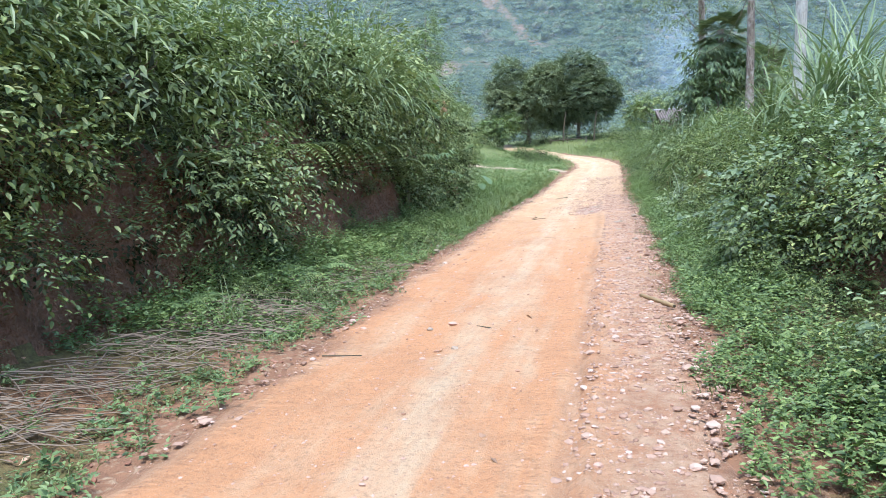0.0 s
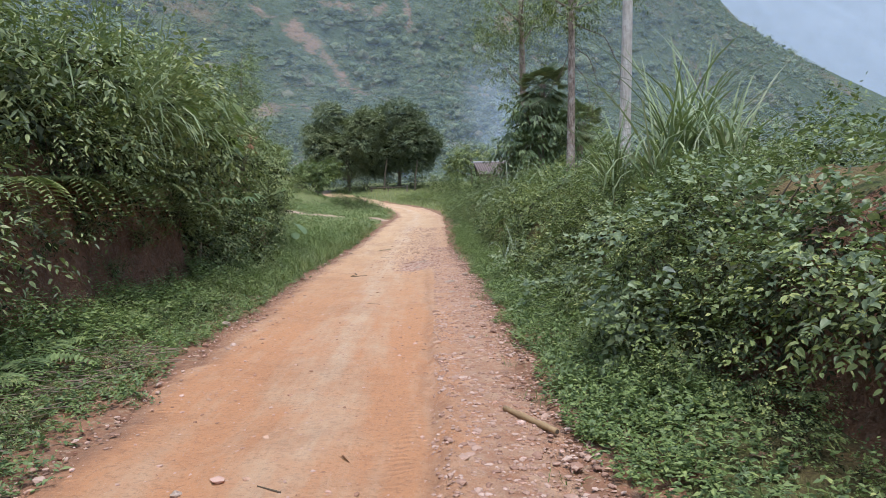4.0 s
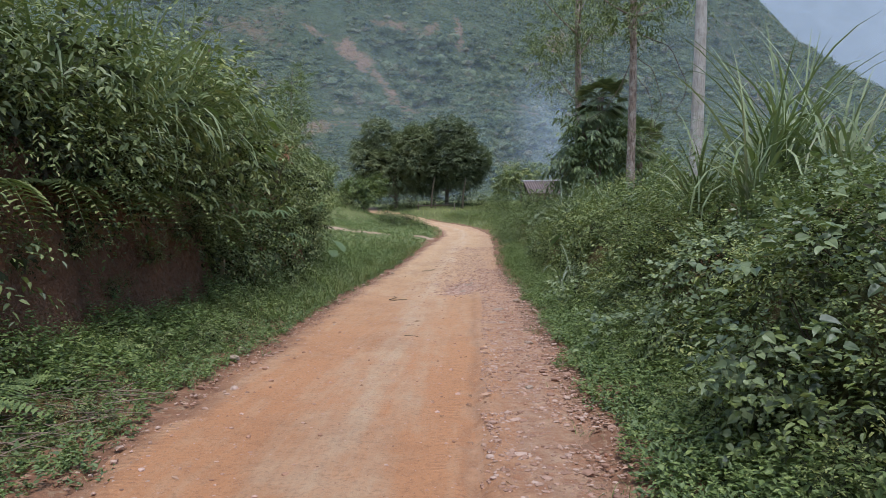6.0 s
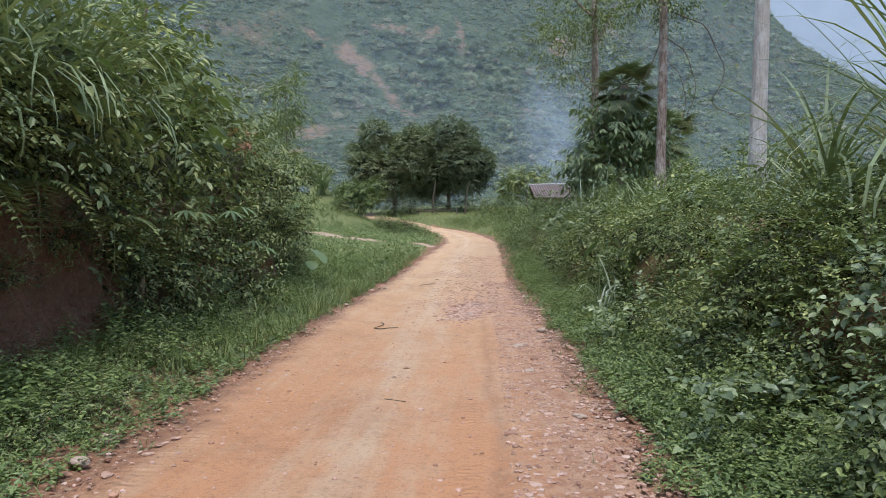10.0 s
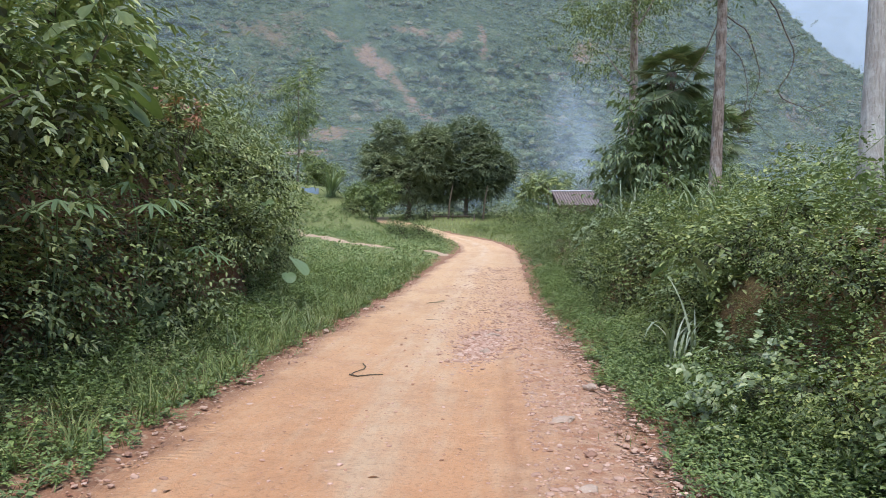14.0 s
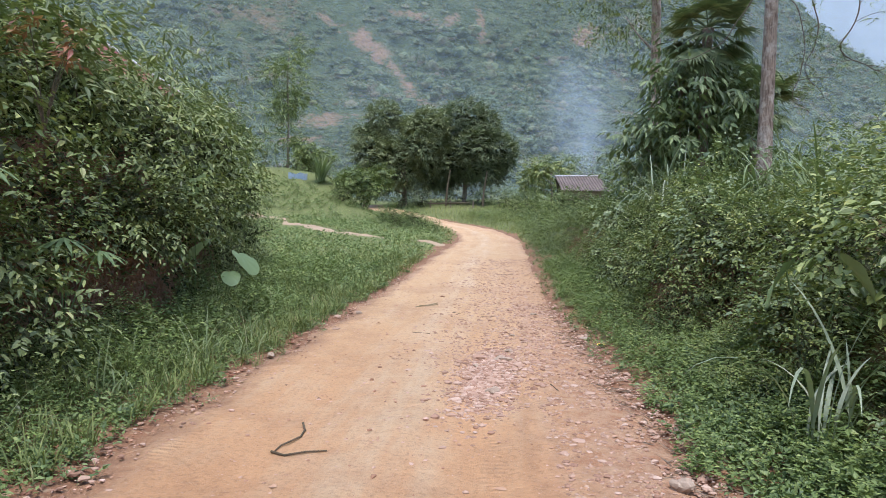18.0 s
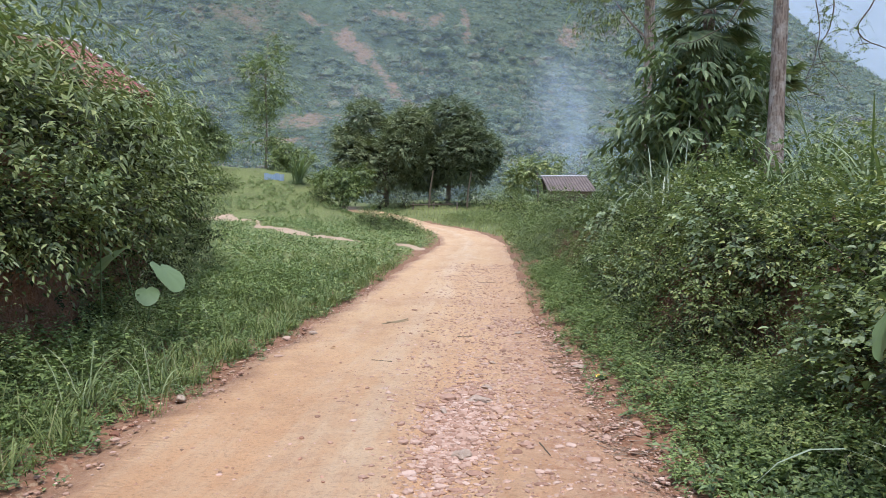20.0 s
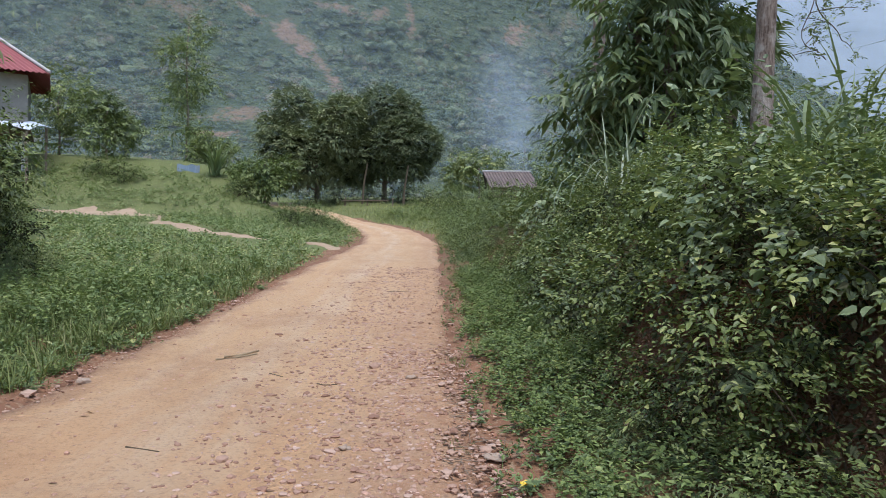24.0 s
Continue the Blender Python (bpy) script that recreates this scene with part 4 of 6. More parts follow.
tuft_x, tuft_y = sow(420, -4.6, -1.3, 13, 34)
tx, ty = np.repeat(tuft_x, 40) + rng.normal(0, 0.09, 420 * 40), np.repeat(tuft_y, 40) + rng.normal(0, 0.09, 420 * 40)
kp = (road_left(ty) - tx > 0.05) & ((road_left(ty) - tx < bank_foot(ty)) | (ty > 27))
grass.append(turf(tx[kp], ty[kp], 0.34, 0.010, 0.25, 0.6))
# right verge
x, y = sow(26000, 1.4, 4.0, -3, 45)
r = x - road_right(y)
patch = wave(x, y, 0.9, 5.0)
keep = (r > -0.05 + 0.35 * patch * (patch > 0) + 0.1 * wave(x, y, 0.2)) & (r < 1.0) & (rng.random(len(x)) < np.where(r < 0.3, 0.5, 1.0))
x, y = x[keep], y[keep]
k = len(x) // 3
grass.append(turf(x[:k], y[:k], 0.15, 0.006))
w += [weeds(x[k:k + 2400], y[k:k + 2400], 0.12, 6), weeds(x[k + 2400:k + 2900], y[k + 2400:k + 2900], 0.17, 8)]
x, y = sow(2600, 1.9, 3.2, 6, 19)
keep = (x - road_right(y) > 0.12 + 0.15 * wave(x, y, 0.4)) & (wave(x, y, 0.8, 1.0) > -0.5)
w.append(weeds(x[keep], y[keep], 0.17, 7))
# weeds on the faces of the banks
x, y = sow(3600, 2.4, 4.2, 1, 30)
keep = (wave(x, y, 0.6, 3.0) > -0.35) & ~((y > 3.2) & (y < 6.8) | (y > 21) & (y < 23.6))
w.append(weeds(x[keep], y[keep], 0.2, 7))
x, y = sow(700, -4.4, -3.0, 3, 30)
w.append(weeds(x, y, 0.2, 6))
tagged(mesh_of("verge_weeds", *merge(w), M_WEED), "low leafy green weeds along the road's edge", "weeds", kind="stuff")
tagged(mesh_of("verge_grass", *merge(grass), M_GRASS), "green roadside grass with taller tufts", "grass", kind="stuff")
# meadow
x, y = sow(90000, -24, -1, 24, 62)
l = road_left(y) - x
keep = (l > 0.02) & (rng.random(len(x)) < np.clip(34 / y - 0.35, 0.15, 1)) & ((y > 30) | (x > -5)) & off_path(x, y)
x, y = x[keep], y[keep]
g = [turf(x, y, 0.13, 0.018, 0.35, 0.5)]
x, y = sow(26000, -18, -1, 34, 53)
keep = (road_left(y) - x > 0.02) & ~off_path(x, y) & (np.abs(y - trail(x)) > np.where(x < -11.5, 1.5, 0.6))
g.append(turf(x[keep], y[keep], 0.045, 0.016, 0.35, 0.5))
x, y = sow(5000, -9, 9, 42, 70)
keep = (x - road_right(y) > 0.05) & (x - road_right(y) < 6)
g.append(turf(x[keep], y[keep], 0.35, 0.03, 0.35, 0.5))
tagged(mesh_of("meadow_grass", *merge(g), M_MEADOW), "short pale green grass on the sloping meadow", "grass", kind="stuff")
x, y = sow(10500, -22, -1, 25, 60)
l = road_left(y) - x
keep = (l > 0.1) & ((y > 30) | (x > -4.8)) & off_path(x, y) & (wave(x, y, 1.6, 0.8) > -0.4)
tagged(mesh_of("meadow_weeds", *weeds(x[keep], y[keep], 0.30), M_WEED), "leafy weeds scattered over the meadow", "weeds", kind="stuff")


for x, y, s in ((-3.0, 46.5, 0.8), (-3.6, 48.5, 1.0), (-4.4, 50.2, 1.1), (-5.2, 52, 1.2), (-6.3, 53.5, 1.0), (-4.6, 48.6, 0.9), (-9.5, 56.5, 1.2), (-16, 57.5, 1.3), (-17.5, 58.5, 1.4)):
    plant(FINE, x, y, s, group="meadow shrubs")
for x, y in ((0.6, 66.5), (2.0, 66.0), (3.2, 65.5), (1.6, 62.5)):
    plant((FINE, BROAD)[int(rng.integers(2))], x, y, rng.uniform(1.3, 1.7), -0.1, group="roadside shrubs")
for x, y, s in ((2.6, 58.5, 0.9), (3.8, 60.0, 1.0), (5.0, 61.2, 1.0), (6.2, 62.0, 1.0), (7.4, 62.4, 1.0), (8.4, 63.0, 1.1), (4.4, 62.6, 1.0), (5.6, 63.4, 0.95)):
    plant((FINE, BROAD)[int(rng.integers(2))], x, y, 1.55 * s, -0.1, group="roadside shrubs")
for y in np.arange(36, 60, 1.7):
    for off in (0.9, 1.9):
        fill((FINE, BROAD)[int(rng.integers(2))], float(road_right(y)) + off + rng.normal(0, 0.2), y + rng.normal(0, 0.4), rng.uniform(0.55, 0.8) * (0.7 if off < 1 else 1.0), -0.1)
for x, y in ((-7.6, 68.2), (-5.6, 68.0), (-3.6, 69.0), (-1.2, 69.5)):
    plant(DARK, x, y, rng.uniform(1.2, 1.5), group="meadow shrubs")

for _ in range(34):
    y = rng.uniform(5.5, 17)
    plant((BROAD, DARK, DARK)[int(rng.integers(3))], float(road_left(y)) - rng.uniform(0.45, 1.6), y, rng.uniform(0.2, 0.34), -0.06, group="broad weeds on the verge")
for mat, arrs in joined.items():
    tagged(mesh_of("shrub_growth", *merge(arrs), mat), "tangled leafy shrubs behind the front of the bank", "shrubs", kind="stuff")

# ---- trees ----
rng = np.random.default_rng(21)


def curve3(a, m, b, n=7):
    t = np.linspace(0, 1, n)[:, None]
    a, m, b = np.asarray(a, float), np.asarray(m, float), np.asarray(b, float)
    return (1 - t) ** 2 * a + 2 * t * (1 - t) * m + t * t * b


def make_tree(name, label, x, y, height, girth, crown_r, crown_z, twigs, per, twig, ll, lw, mat, bark, k=14, lean=(0, 0), hang=0.4, limbs=7, flat=0.75, low=0.3, crown_off=(0, 0), inner=0.5, filled=False, even=False, **how):
    th = empty(name, label, "tree")
    th.location = (x, y, float(whole(x, y)) - 0.1)
    t = np.linspace(0, 1, 14)
    pts = np.stack([lean[0] * t ** 1.5 + 0.12 * np.sin(7 * t) * t, lean[1] * t ** 1.5 + 0.05 * np.sin(6 * t) * t, height * t], 1)
    mesh_of("trunk", *tube(pts, girth * (1 - 0.6 * t) + girth * 0.45 * np.exp(-t * 25) + 0.02 * girth * np.sin(31 * t), 14), bark, th, smooth=True)
    c = rng.normal(0, 0.5, (k, 3)) * crown_r * np.array([1, 1, flat]) + np.array([lean[0] + crown_off[0], lean[1] + crown_off[1], crown_z])
    rad = rng.uniform(0.28, 0.5, k) * crown_r
    if even:
        c = unit(rng.normal(0, 1, (k, 3))) * rng.random((k, 1)) ** 0.33 * crown_r * np.array([0.85, 0.7, 0.8]) + np.array([0, 0, crown_z])
        rad = rng.uniform(0.26, 0.40, k) * crown_r
    for q in c[:limbs]:
        b = pts[int(np.clip(13 * (q[2] - low * crown_r) / height, 3, 13))]
        mesh_of("limb", *tube(curve3(b, 0.5 * (b + q) - UP * 0.1 * crown_r, q), np.linspace(girth * (0.42 if height < 10 else 0.26), girth * 0.06, 7), 6), bark, th, smooth=True)
    p, d = shell(twigs, c, rad, 0.8, inner, floor=-50)
    leafage = tri(sprigs(p, d, per, twig, ll, lw, hang=hang, **how))
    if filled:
        # dark leaves added inside the crown to deepen its shade
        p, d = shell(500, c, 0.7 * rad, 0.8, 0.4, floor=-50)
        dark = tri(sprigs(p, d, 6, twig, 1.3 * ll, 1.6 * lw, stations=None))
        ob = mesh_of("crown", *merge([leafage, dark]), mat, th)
        ob.data.materials.append(M_INNER_SHADE)
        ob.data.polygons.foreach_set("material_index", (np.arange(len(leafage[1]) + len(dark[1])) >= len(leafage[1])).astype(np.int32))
    else:
        mesh_of("crown", *leafage, mat, th)
    return th


make_tree("mango_tree", "dense dark green spreading tree beyond the bend", -7.2, 69, 5.0, 0.2, 3.9, 5.0, 5200, 7, 0.6, 0.32, 0.13, M_MANGO, M_BARK_RED, k=30, limbs=9, flat=0.8, level=1.3, hang=0.3, inner=0.78, filled=True, even=True, stations=None)
make_tree("mango_tree", "dark spreading tree beside the rail beyond the bend", -2.5, 70.5, 4.8, 0.2, 3.7, 4.6, 5200, 7, 0.6, 0.32, 0.13, M_MANGO, M_BARK_RED, k=30, limbs=9, flat=0.8, level=1.3, hang=0.3, inner=0.78, filled=True, even=True, stations=None)
make_tree("pale_trunk_tree", "tall slender tree with pale mottled bark", 6.15, 20.7, 15, 0.165, 2.2, 13.5, 300, 7, 0.6, 0.16, 0.06, M_SHRUB, M_PALE, lean=(0.35, 0))
tall = make_tree("tall_tree", "tall straight tree with ridged brown bark", 6.2, 28.65, 15, 0.16, 2.2, 8.2, 700, 8, 0.8, 0.2, 0.07, M_SHRUB, M_RIDGED, lean=(0.2, 0))
make_tree("tall_tree", "grey-barked tree with a thin feathery crown", 5.2, 35.4, 13, 0.19, 2.4, 8.3, 800, 9, 0.9, 0.2, 0.06, M_SHRUB, M_RIDGED, lean=(0.1, 0))
make_tree("drooping_tree", "leafy tree with long drooping dark leaves", 5.05, 31.0, 4.2, 0.1, 1.4, 2.2, 900, 8, 0.75, 0.29, 0.10, M_DROOP, M_BARK_RED, k=22, hang=0.75, flat=1.15, level=0.9, stations=OVATE)
make_tree("bank_sapling", "young tree with drooping leaves on top of the bank", -5.0, 18.3, 3.2, 0.05, 1.1, 2.3, 150, 8, 0.6, 0.25, 0.095, M_SHRUB, M_TWIG, k=10, hang=0.6, stations=OVATE)
make_tree("slender_tree", "tall slender tree with a sparse feathery crown", -18.6, 75, 11, 0.1, 2.6, 7.0, 700, 8, 1.0, 0.34, 0.13, M_SHRUB, M_BARK_RED, k=16, flat=1.5, stations=None)
for x, y, h, cr, mt in ((-14, 66, 2.2, 1.5, M_SHRUB), (-8.3, 58, 2.6, 1.05, M_FINE), (-19, 62, 3.0, 2.2, M_SHRUB), (-24, 66, 4.5, 3.0, M_SHRUB), (-30, 64, 5, 3.2, M_DARK), (4.5, 70, 3.0, 2.2, M_SHRUB), (8.5, 76, 4.5, 3.0, M_DARK), (13, 66, 5.0, 3.2, M_SHRUB), (12, 48, 4.0, 2.6, M_SHRUB), (17, 44, 4, 3.0, M_DARK)):
    make_tree("small_tree", "rounded leafy green small tree at the meadow's edge", x, y, h, 0.08, cr, h * 0.7, 650, 7, 0.6, 0.3, 0.14, mt, M_BARK_RED, k=14, limbs=4, stations=None)

# ---- wooded hillside ----
rng = np.random.default_rng(22)
ICO = bmesh.new()
bmesh.ops.create_icosphere(ICO, subdivisions=1, radius=1.0)
ICO_V = np.array([q.co[:] for q in ICO.verts])
ICO_F = np.array([[q.index for q in fc.verts] for fc in ICO.faces])
ICO.free()
n = 15500
hx = rng.uniform(-0.66, 0.66, n)
hy = np.where(rng.random(n) < 0.8, 94 + 140 * rng.random(n) ** 0.8, rng.uniform(225, 430, n))
hx = np.where(hy > 240, np.abs(hx) * 0.5 + 0.24, hx) * hy
bare = wave(hx + 0.45 * hy, hy * 0.25, 9.0, 1.0) + 0.5 * wave(hx, hy, 5.0)
keep = (bare < 0.78) & (slip(hx, hy) + 0.8 * wave(hx, hy, 2.5, 1.0) < rng.uniform(-0.95, 0.2, n))
hx, hy = hx[keep], hy[keep]
n = len(hx)
grove = np.clip(wave(hx, hy, 19.0, 0.7) + 0.6 * wave(hx, hy, 8.0, 2.2), -1, 1)
size = (rng.gamma(3.4, 0.27, n) * (1.0 + 0.5 * grove)).clip(0.45, 2.8) * (0.62 + hy / 400)
tall_ones = (grove > 0.1) & (rng.random(n) < 0.16)
size = np.where(tall_ones, rng.uniform(1.3, 2.6, n), size)
centre = np.stack([hx, hy, whole(hx, hy) + np.where(tall_ones, 0.7, 0.1) * size], 1)
# leafy masses: a lumpy core, then loose sprays of leaves standing off it
core = ICO_V[None] * rng.uniform(0.66, 1.08, (n, len(ICO_V), 1)) * (size[:, None] * rng.uniform(0.5, 0.8, (n, 3)) * np.array([1.15, 1.15, 0.7]) * np.where(tall_ones, 0.72, 1.0)[:, None])[:, None] + centre[:, None]
K = 24
d = rng.normal(0, 1, (n * K, 3))
d[:, 1] -= 0.5
d = unit(d)
d[:, 2] = np.abs(d[:, 2]) - 0.15
sz = np.repeat(size, K)[:, None]
p = np.repeat(centre, K, 0) + d * sz * rng.uniform(0.7, 1.15, (n * K, 1)) * np.where(np.repeat(tall_ones, K)[:, None], np.array([[0.8, 0.8, 1.1]]), np.array([[1.15, 1.15, 0.75]]))
ld = unit(rng.normal(0, 1, d.shape) + np.array([0, 0, 0.2]))
sd = unit(np.cross(ld, unit(0.7 * d + rng.normal(0, 0.3, d.shape) + np.array([0, -0.25, 0.7]))))
lw = 0.075 * sz + 0.085
q = np.stack([p - ld * lw, p + sd * lw * 0.6, p + ld * lw, p - sd * lw * 0.6], 1).reshape(-1, 3)
quads = 4 * np.arange(n * K)[:, None] + np.arange(4)[None]
woods = merge([(core.reshape(-1, 3), (ICO_F[None] + len(ICO_V) * np.arange(n)[:, None, None]).reshape(-1, 3)), tri((q, quads))])
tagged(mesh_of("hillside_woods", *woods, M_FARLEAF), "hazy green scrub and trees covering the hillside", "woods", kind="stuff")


# ---- footpath, gravel and stones ----
M_PATH = rough_mat("path_dirt", (0.46, 0.33, 0.21), (0.37, 0.25, 0.15), 1.5, 20.0, 0.9, 0.5, 0.02)


def path_strip(x0, x1, half):
    t = np.linspace(x0, x1, 40)
    y = trail(t)
    rows = np.linspace(-1, 1, 7)
    w = half * (1 + 0.3 * np.sin(t * 3.1)) * np.sin(np.linspace(0.12, math.pi - 0.12, 40)) ** 0.5
    gx2, gy2 = np.repeat(t[:, None], 7, 1), y[:, None] + rows[None] * w[:, None]
    v2 = np.stack([gx2, gy2, whole(gx2, gy2) + 0.03 + 0.015 * rows[None] - 0.07 * np.abs(rows)[None] ** 6], -1).reshape(-1, 3)
    j = (np.arange(39)[:, None] * 7 + np.arange(6)[None]).reshape(-1)
    tagged(mesh_of("footpath", v2, np.stack([j, j + 7, j + 8, j + 1], 1), M_PATH, smooth=True), "bare pale dirt footpath worn into the meadow", "path", kind="structure")


path_strip(-17.5, -11.2, 1.9)
path_strip(-11.3, -3.8, 0.75)
path_strip(-2.7, -1.5, 0.5)

OCT_V = np.array([[1, 0, 0], [-1, 0, 0], [0, 1, 0], [0, -1, 0], [0, 0, 1], [0, 0, -1.0]])
OCT_F = np.array([[0, 2, 4], [2, 1, 4], [1, 3, 4], [3, 0, 4], [2, 0, 5], [1, 2, 5], [3, 1, 5], [0, 3, 5]])


def pebbles(x, y, z, size):
    """Angular stones, each flattened and turned at random."""
    if size.max() < 0.016:
        return chips(x, y, z, size, OCT_V, OCT_F)
    small = size < 0.016
    return merge([chips(x[small], y[small], z[small], size[small] * 1.15, OCT_V, OCT_F), chips(x[~small], y[~small], z[~small], size[~small], ICO_V, ICO_F)])


def chips(x, y, z, size, ICO_V, ICO_F):
    n = len(x)
    sc = size[:, None] * rng.uniform(0.55, 1.2, (n, 3)) * np.array([1, 1, 0.5])
    v2 = ICO_V[None] * sc[:, None] * rng.uniform(0.75, 1.2, (n, len(ICO_V), 1))
    a = rng.uniform(0, 6.283, n)
    c2, s2 = np.cos(a)[:, None], np.sin(a)[:, None]
    v2 = np.stack([v2[..., 0] * c2 - v2[..., 1] * s2, v2[..., 0] * s2 + v2[..., 1] * c2, v2[..., 2]], -1) + np.stack([x, y, z], 1)[:, None]
    return v2.reshape(-1, 3), (ICO_F[None] + len(ICO_V) * np.arange(n)[:, None, None]).reshape(-1, 3)


gr = []
# loose shoulder, then thin grit over the whole road
n = 12000
y = rng.uniform(1.0, 26, n)
lo = np.interp(y, [0, 9, 16, 24, 30], [1.02, 1.0, 1.0, 0.85, 0.7])
x = lo + (road_right(y) + 0.08 - lo) * rng.random(n)
keep = wave(x, y, 0.35, 1.0) > -0.6
gr.append((x[keep], y[keep], rng.gamma(1.7, 0.0058, n)[keep] + 0.004))
n = 5200
y = 20.0 + rng.normal(0, 0.8, n)
x = rng.normal(0.5, 0.17, n) + 0.06 * (y - 20)
gr.append((x, y, rng.gamma(1.5, 0.0078, n) + 0.004))
n = 420
y = rng.uniform(18.6, 30, n)
x = rng.normal(0.6, 0.35, n)
gr.append((x, y, rng.gamma(2.0, 0.007, n) + 0.009))
n = 1200
y = rng.uniform(2, 30, n)
x = road_left(y) + np.abs(rng.normal(0, 0.2, n))
gr.append((x, y, rng.gamma(1.6, 0.006, n) + 0.004))
n = 7500
y = rng.uniform(20.0, 35, n)
x = rng.normal(0.55, 0.5, n)
gr.append((x, y, rng.gamma(1.6, 0.0055, n) + 0.004))
x, y, z = (np.concatenate(q) for q in zip(*gr))
M_GRAVEL = leaf_mat("gravel_bits", [(0.05, (0.10, 0.056, 0.033)), (0.35, (0.185, 0.115, 0.068)), (0.7, (0.255, 0.18, 0.115)), (0.97, (0.35, 0.28, 0.20))], 0.85, 0.0, 0.2)
tagged(mesh_of("road_gravel", *pebbles(x, y, road_z(x, y) + 0.05 * z, z), M_GRAVEL), "loose broken gravel and grit on the dirt road", "gravel", kind="stuff")
n = 1700
y = rng.uniform(1, 30, n)
side = rng.random(n) < 0.65
x = np.where(side, road_left(y) + rng.normal(-0.08, 0.12, n), road_right(y) + rng.normal(-0.05, 0.12, n))
z = rng.gamma(1.5, 0.0055, n) + 0.004
keep = wave(x, y, 0.6, 2.0) > -0.3
x, y, z = x[keep], y[keep], z[keep]
n_grit = 7000
gy_ = rng.uniform(1.5, 34, n_grit)
gx_ = road_left(gy_) + 0.1 + (road_right(gy_) - road_left(gy_) - 0.1) * rng.random(n_grit)
gs = rng.gamma(1.3, 0.0042, n_grit) + 0.0035
M_GRIT = leaf_mat("pale_grit", [(0.05, (0.13, 0.07, 0.035)), (0.25, (0.25, 0.15, 0.085)), (0.5, (0.30, 0.20, 0.13)), (0.97, (0.38, 0.29, 0.21))], 0.85, 0.0, 0.2)
tagged(mesh_of("road_grit", *pebbles(gx_, gy_, road_z(gx_, gy_) + 0.15 * gs, gs), M_GRIT), "pale grit strewn over the compacted dirt", "gravel", kind="stuff")
M_CLOD = leaf_mat("earth_clod", [(0.05, (0.10, 0.05, 0.028)), (0.5, (0.17, 0.09, 0.05)), (0.95, (0.24, 0.14, 0.085))], 0.95, 0.0, 0.05)
tagged(mesh_of("earth_clods", *pebbles(x, y, np.maximum(road_z(x, y) - 0.03, whole(x, y)) + 0.15 * z, z), M_CLOD), "crumbled red earth clods along the road's edges", "clods", kind="stuff")
M_ROCK = rough_mat("pale_rock", (0.44, 0.33, 0.24), (0.34, 0.23, 0.155), 6.0, 50.0, 0.95, 0.5, 0.006, (0.52, 0.42, 0.32))


def stone(label, x, y, size, flat=0.5):
    bm = bmesh.new()
    bmesh.ops.create_icosphere(bm, subdivisions=3, radius=1.0)
    off = Vector((x * 3, y * 5, 0))
    for q in bm.verts:
        q.co *= 0.8 + 0.45 * noise.noise(q.co * 1.1 + off) + 0.12 * noise.noise(q.co * 3.5 + off)
        q.co.x, q.co.y, q.co.z = q.co.x * size, q.co.y * size * 0.75, q.co.z * size * flat
    ob = part("stone", bm, M_ROCK, None)
    ob.matrix_basis = pose(x, y, float(road_z(x, y)) + 0.22 * size * flat, 4, -5, x * 300)
    return tagged(ob, label, "stone", "stones on the road")


for label, x, y, size, flat in (("large flat pale stone in the gravel patch", 0.64, 20.85, 0.13, 0.4), ("grey angular stone in the gravel patch", 0.55, 19.36, 0.085, 0.6), ("rounded whitish stone at the grass edge", 1.66, 16.9, 0.085, 0.8), ("flat pale stone on the gravel shoulder", 1.31, 15.64, 0.12, 0.3), ("small pale stone on the dirt road", 0.72, 21.3, 0.075, 0.4), ("small pale stone on the dirt road", 0.35, 20.5, 0.06, 0.6), ("small pale stone on the dirt road", 0.78, 22.6, 0.06, 0.5), ("pale stone half sunk in the gravel shoulder", 1.75, 22.4, 0.08, 0.4), ("pale stone half sunk in the gravel shoulder", 1.32, 14.0, 0.09, 0.3), ("small brown stone on the dirt road", 1.45, 9.6, 0.06, 0.5), ("small brown stone on the dirt road", 1.6, 12.1, 0.07, 0.5), ("small pale stone on the dirt road", -0.4, 5.3, 0.045, 0.5), ("small pale stone on the dirt road", 0.0, 4.6, 0.04, 0.5), ("brown clod at the road's edge", -1.8, 11.2, 0.09, 0.5), ("brown clod at the road's edge", -1.72, 10.7, 0.07, 0.6), ("pale stone at the road's edge", -1.95, 20.5, 0.06, 0.6), ("pale stone at the road's edge", -1.7, 24.2, 0.07, 0.5), ("small pale stone on the dirt road", 1.15, 24.5, 0.06, 0.5)):
    stone(label, x, y, size, flat)


def stick(label, pts, r, mat=M_DRY, name="stick"):
    pts = np.array(pts, float)
    z = road_z(pts[:, 0], pts[:, 1]) + r * 0.8
    ob = mesh_of(name, *tube(np.column_stack([pts, z]), np.linspace(r, r * 0.6, len(pts)), 8), mat)
    return tagged(ob, label, "stick")


M_BAMBOO = rough_mat("dry_bamboo", (0.40, 0.27, 0.13), (0.30, 0.19, 0.09), 4.0, 70.0, 0.6, 0.2, 0.002)
bb = empty("bamboo_pole", "short cut length of dry brown bamboo on the gravel", "bamboo")
ba, bc = np.array([1.54, 6.62]), np.array([1.83, 6.06])
t = np.linspace(0, 1, 9)
bp = ba + (bc - ba) * t[:, None]
rr = np.full(9, 0.021)
rr[[3, 6]] = 0.025
mesh_of("culm", *tube(np.column_stack([bp, np.full(9, 0.04)]), rr, 12), M_BAMBOO, bb, smooth=True)
e = (bc - ba) / np.linalg.norm(bc - ba)
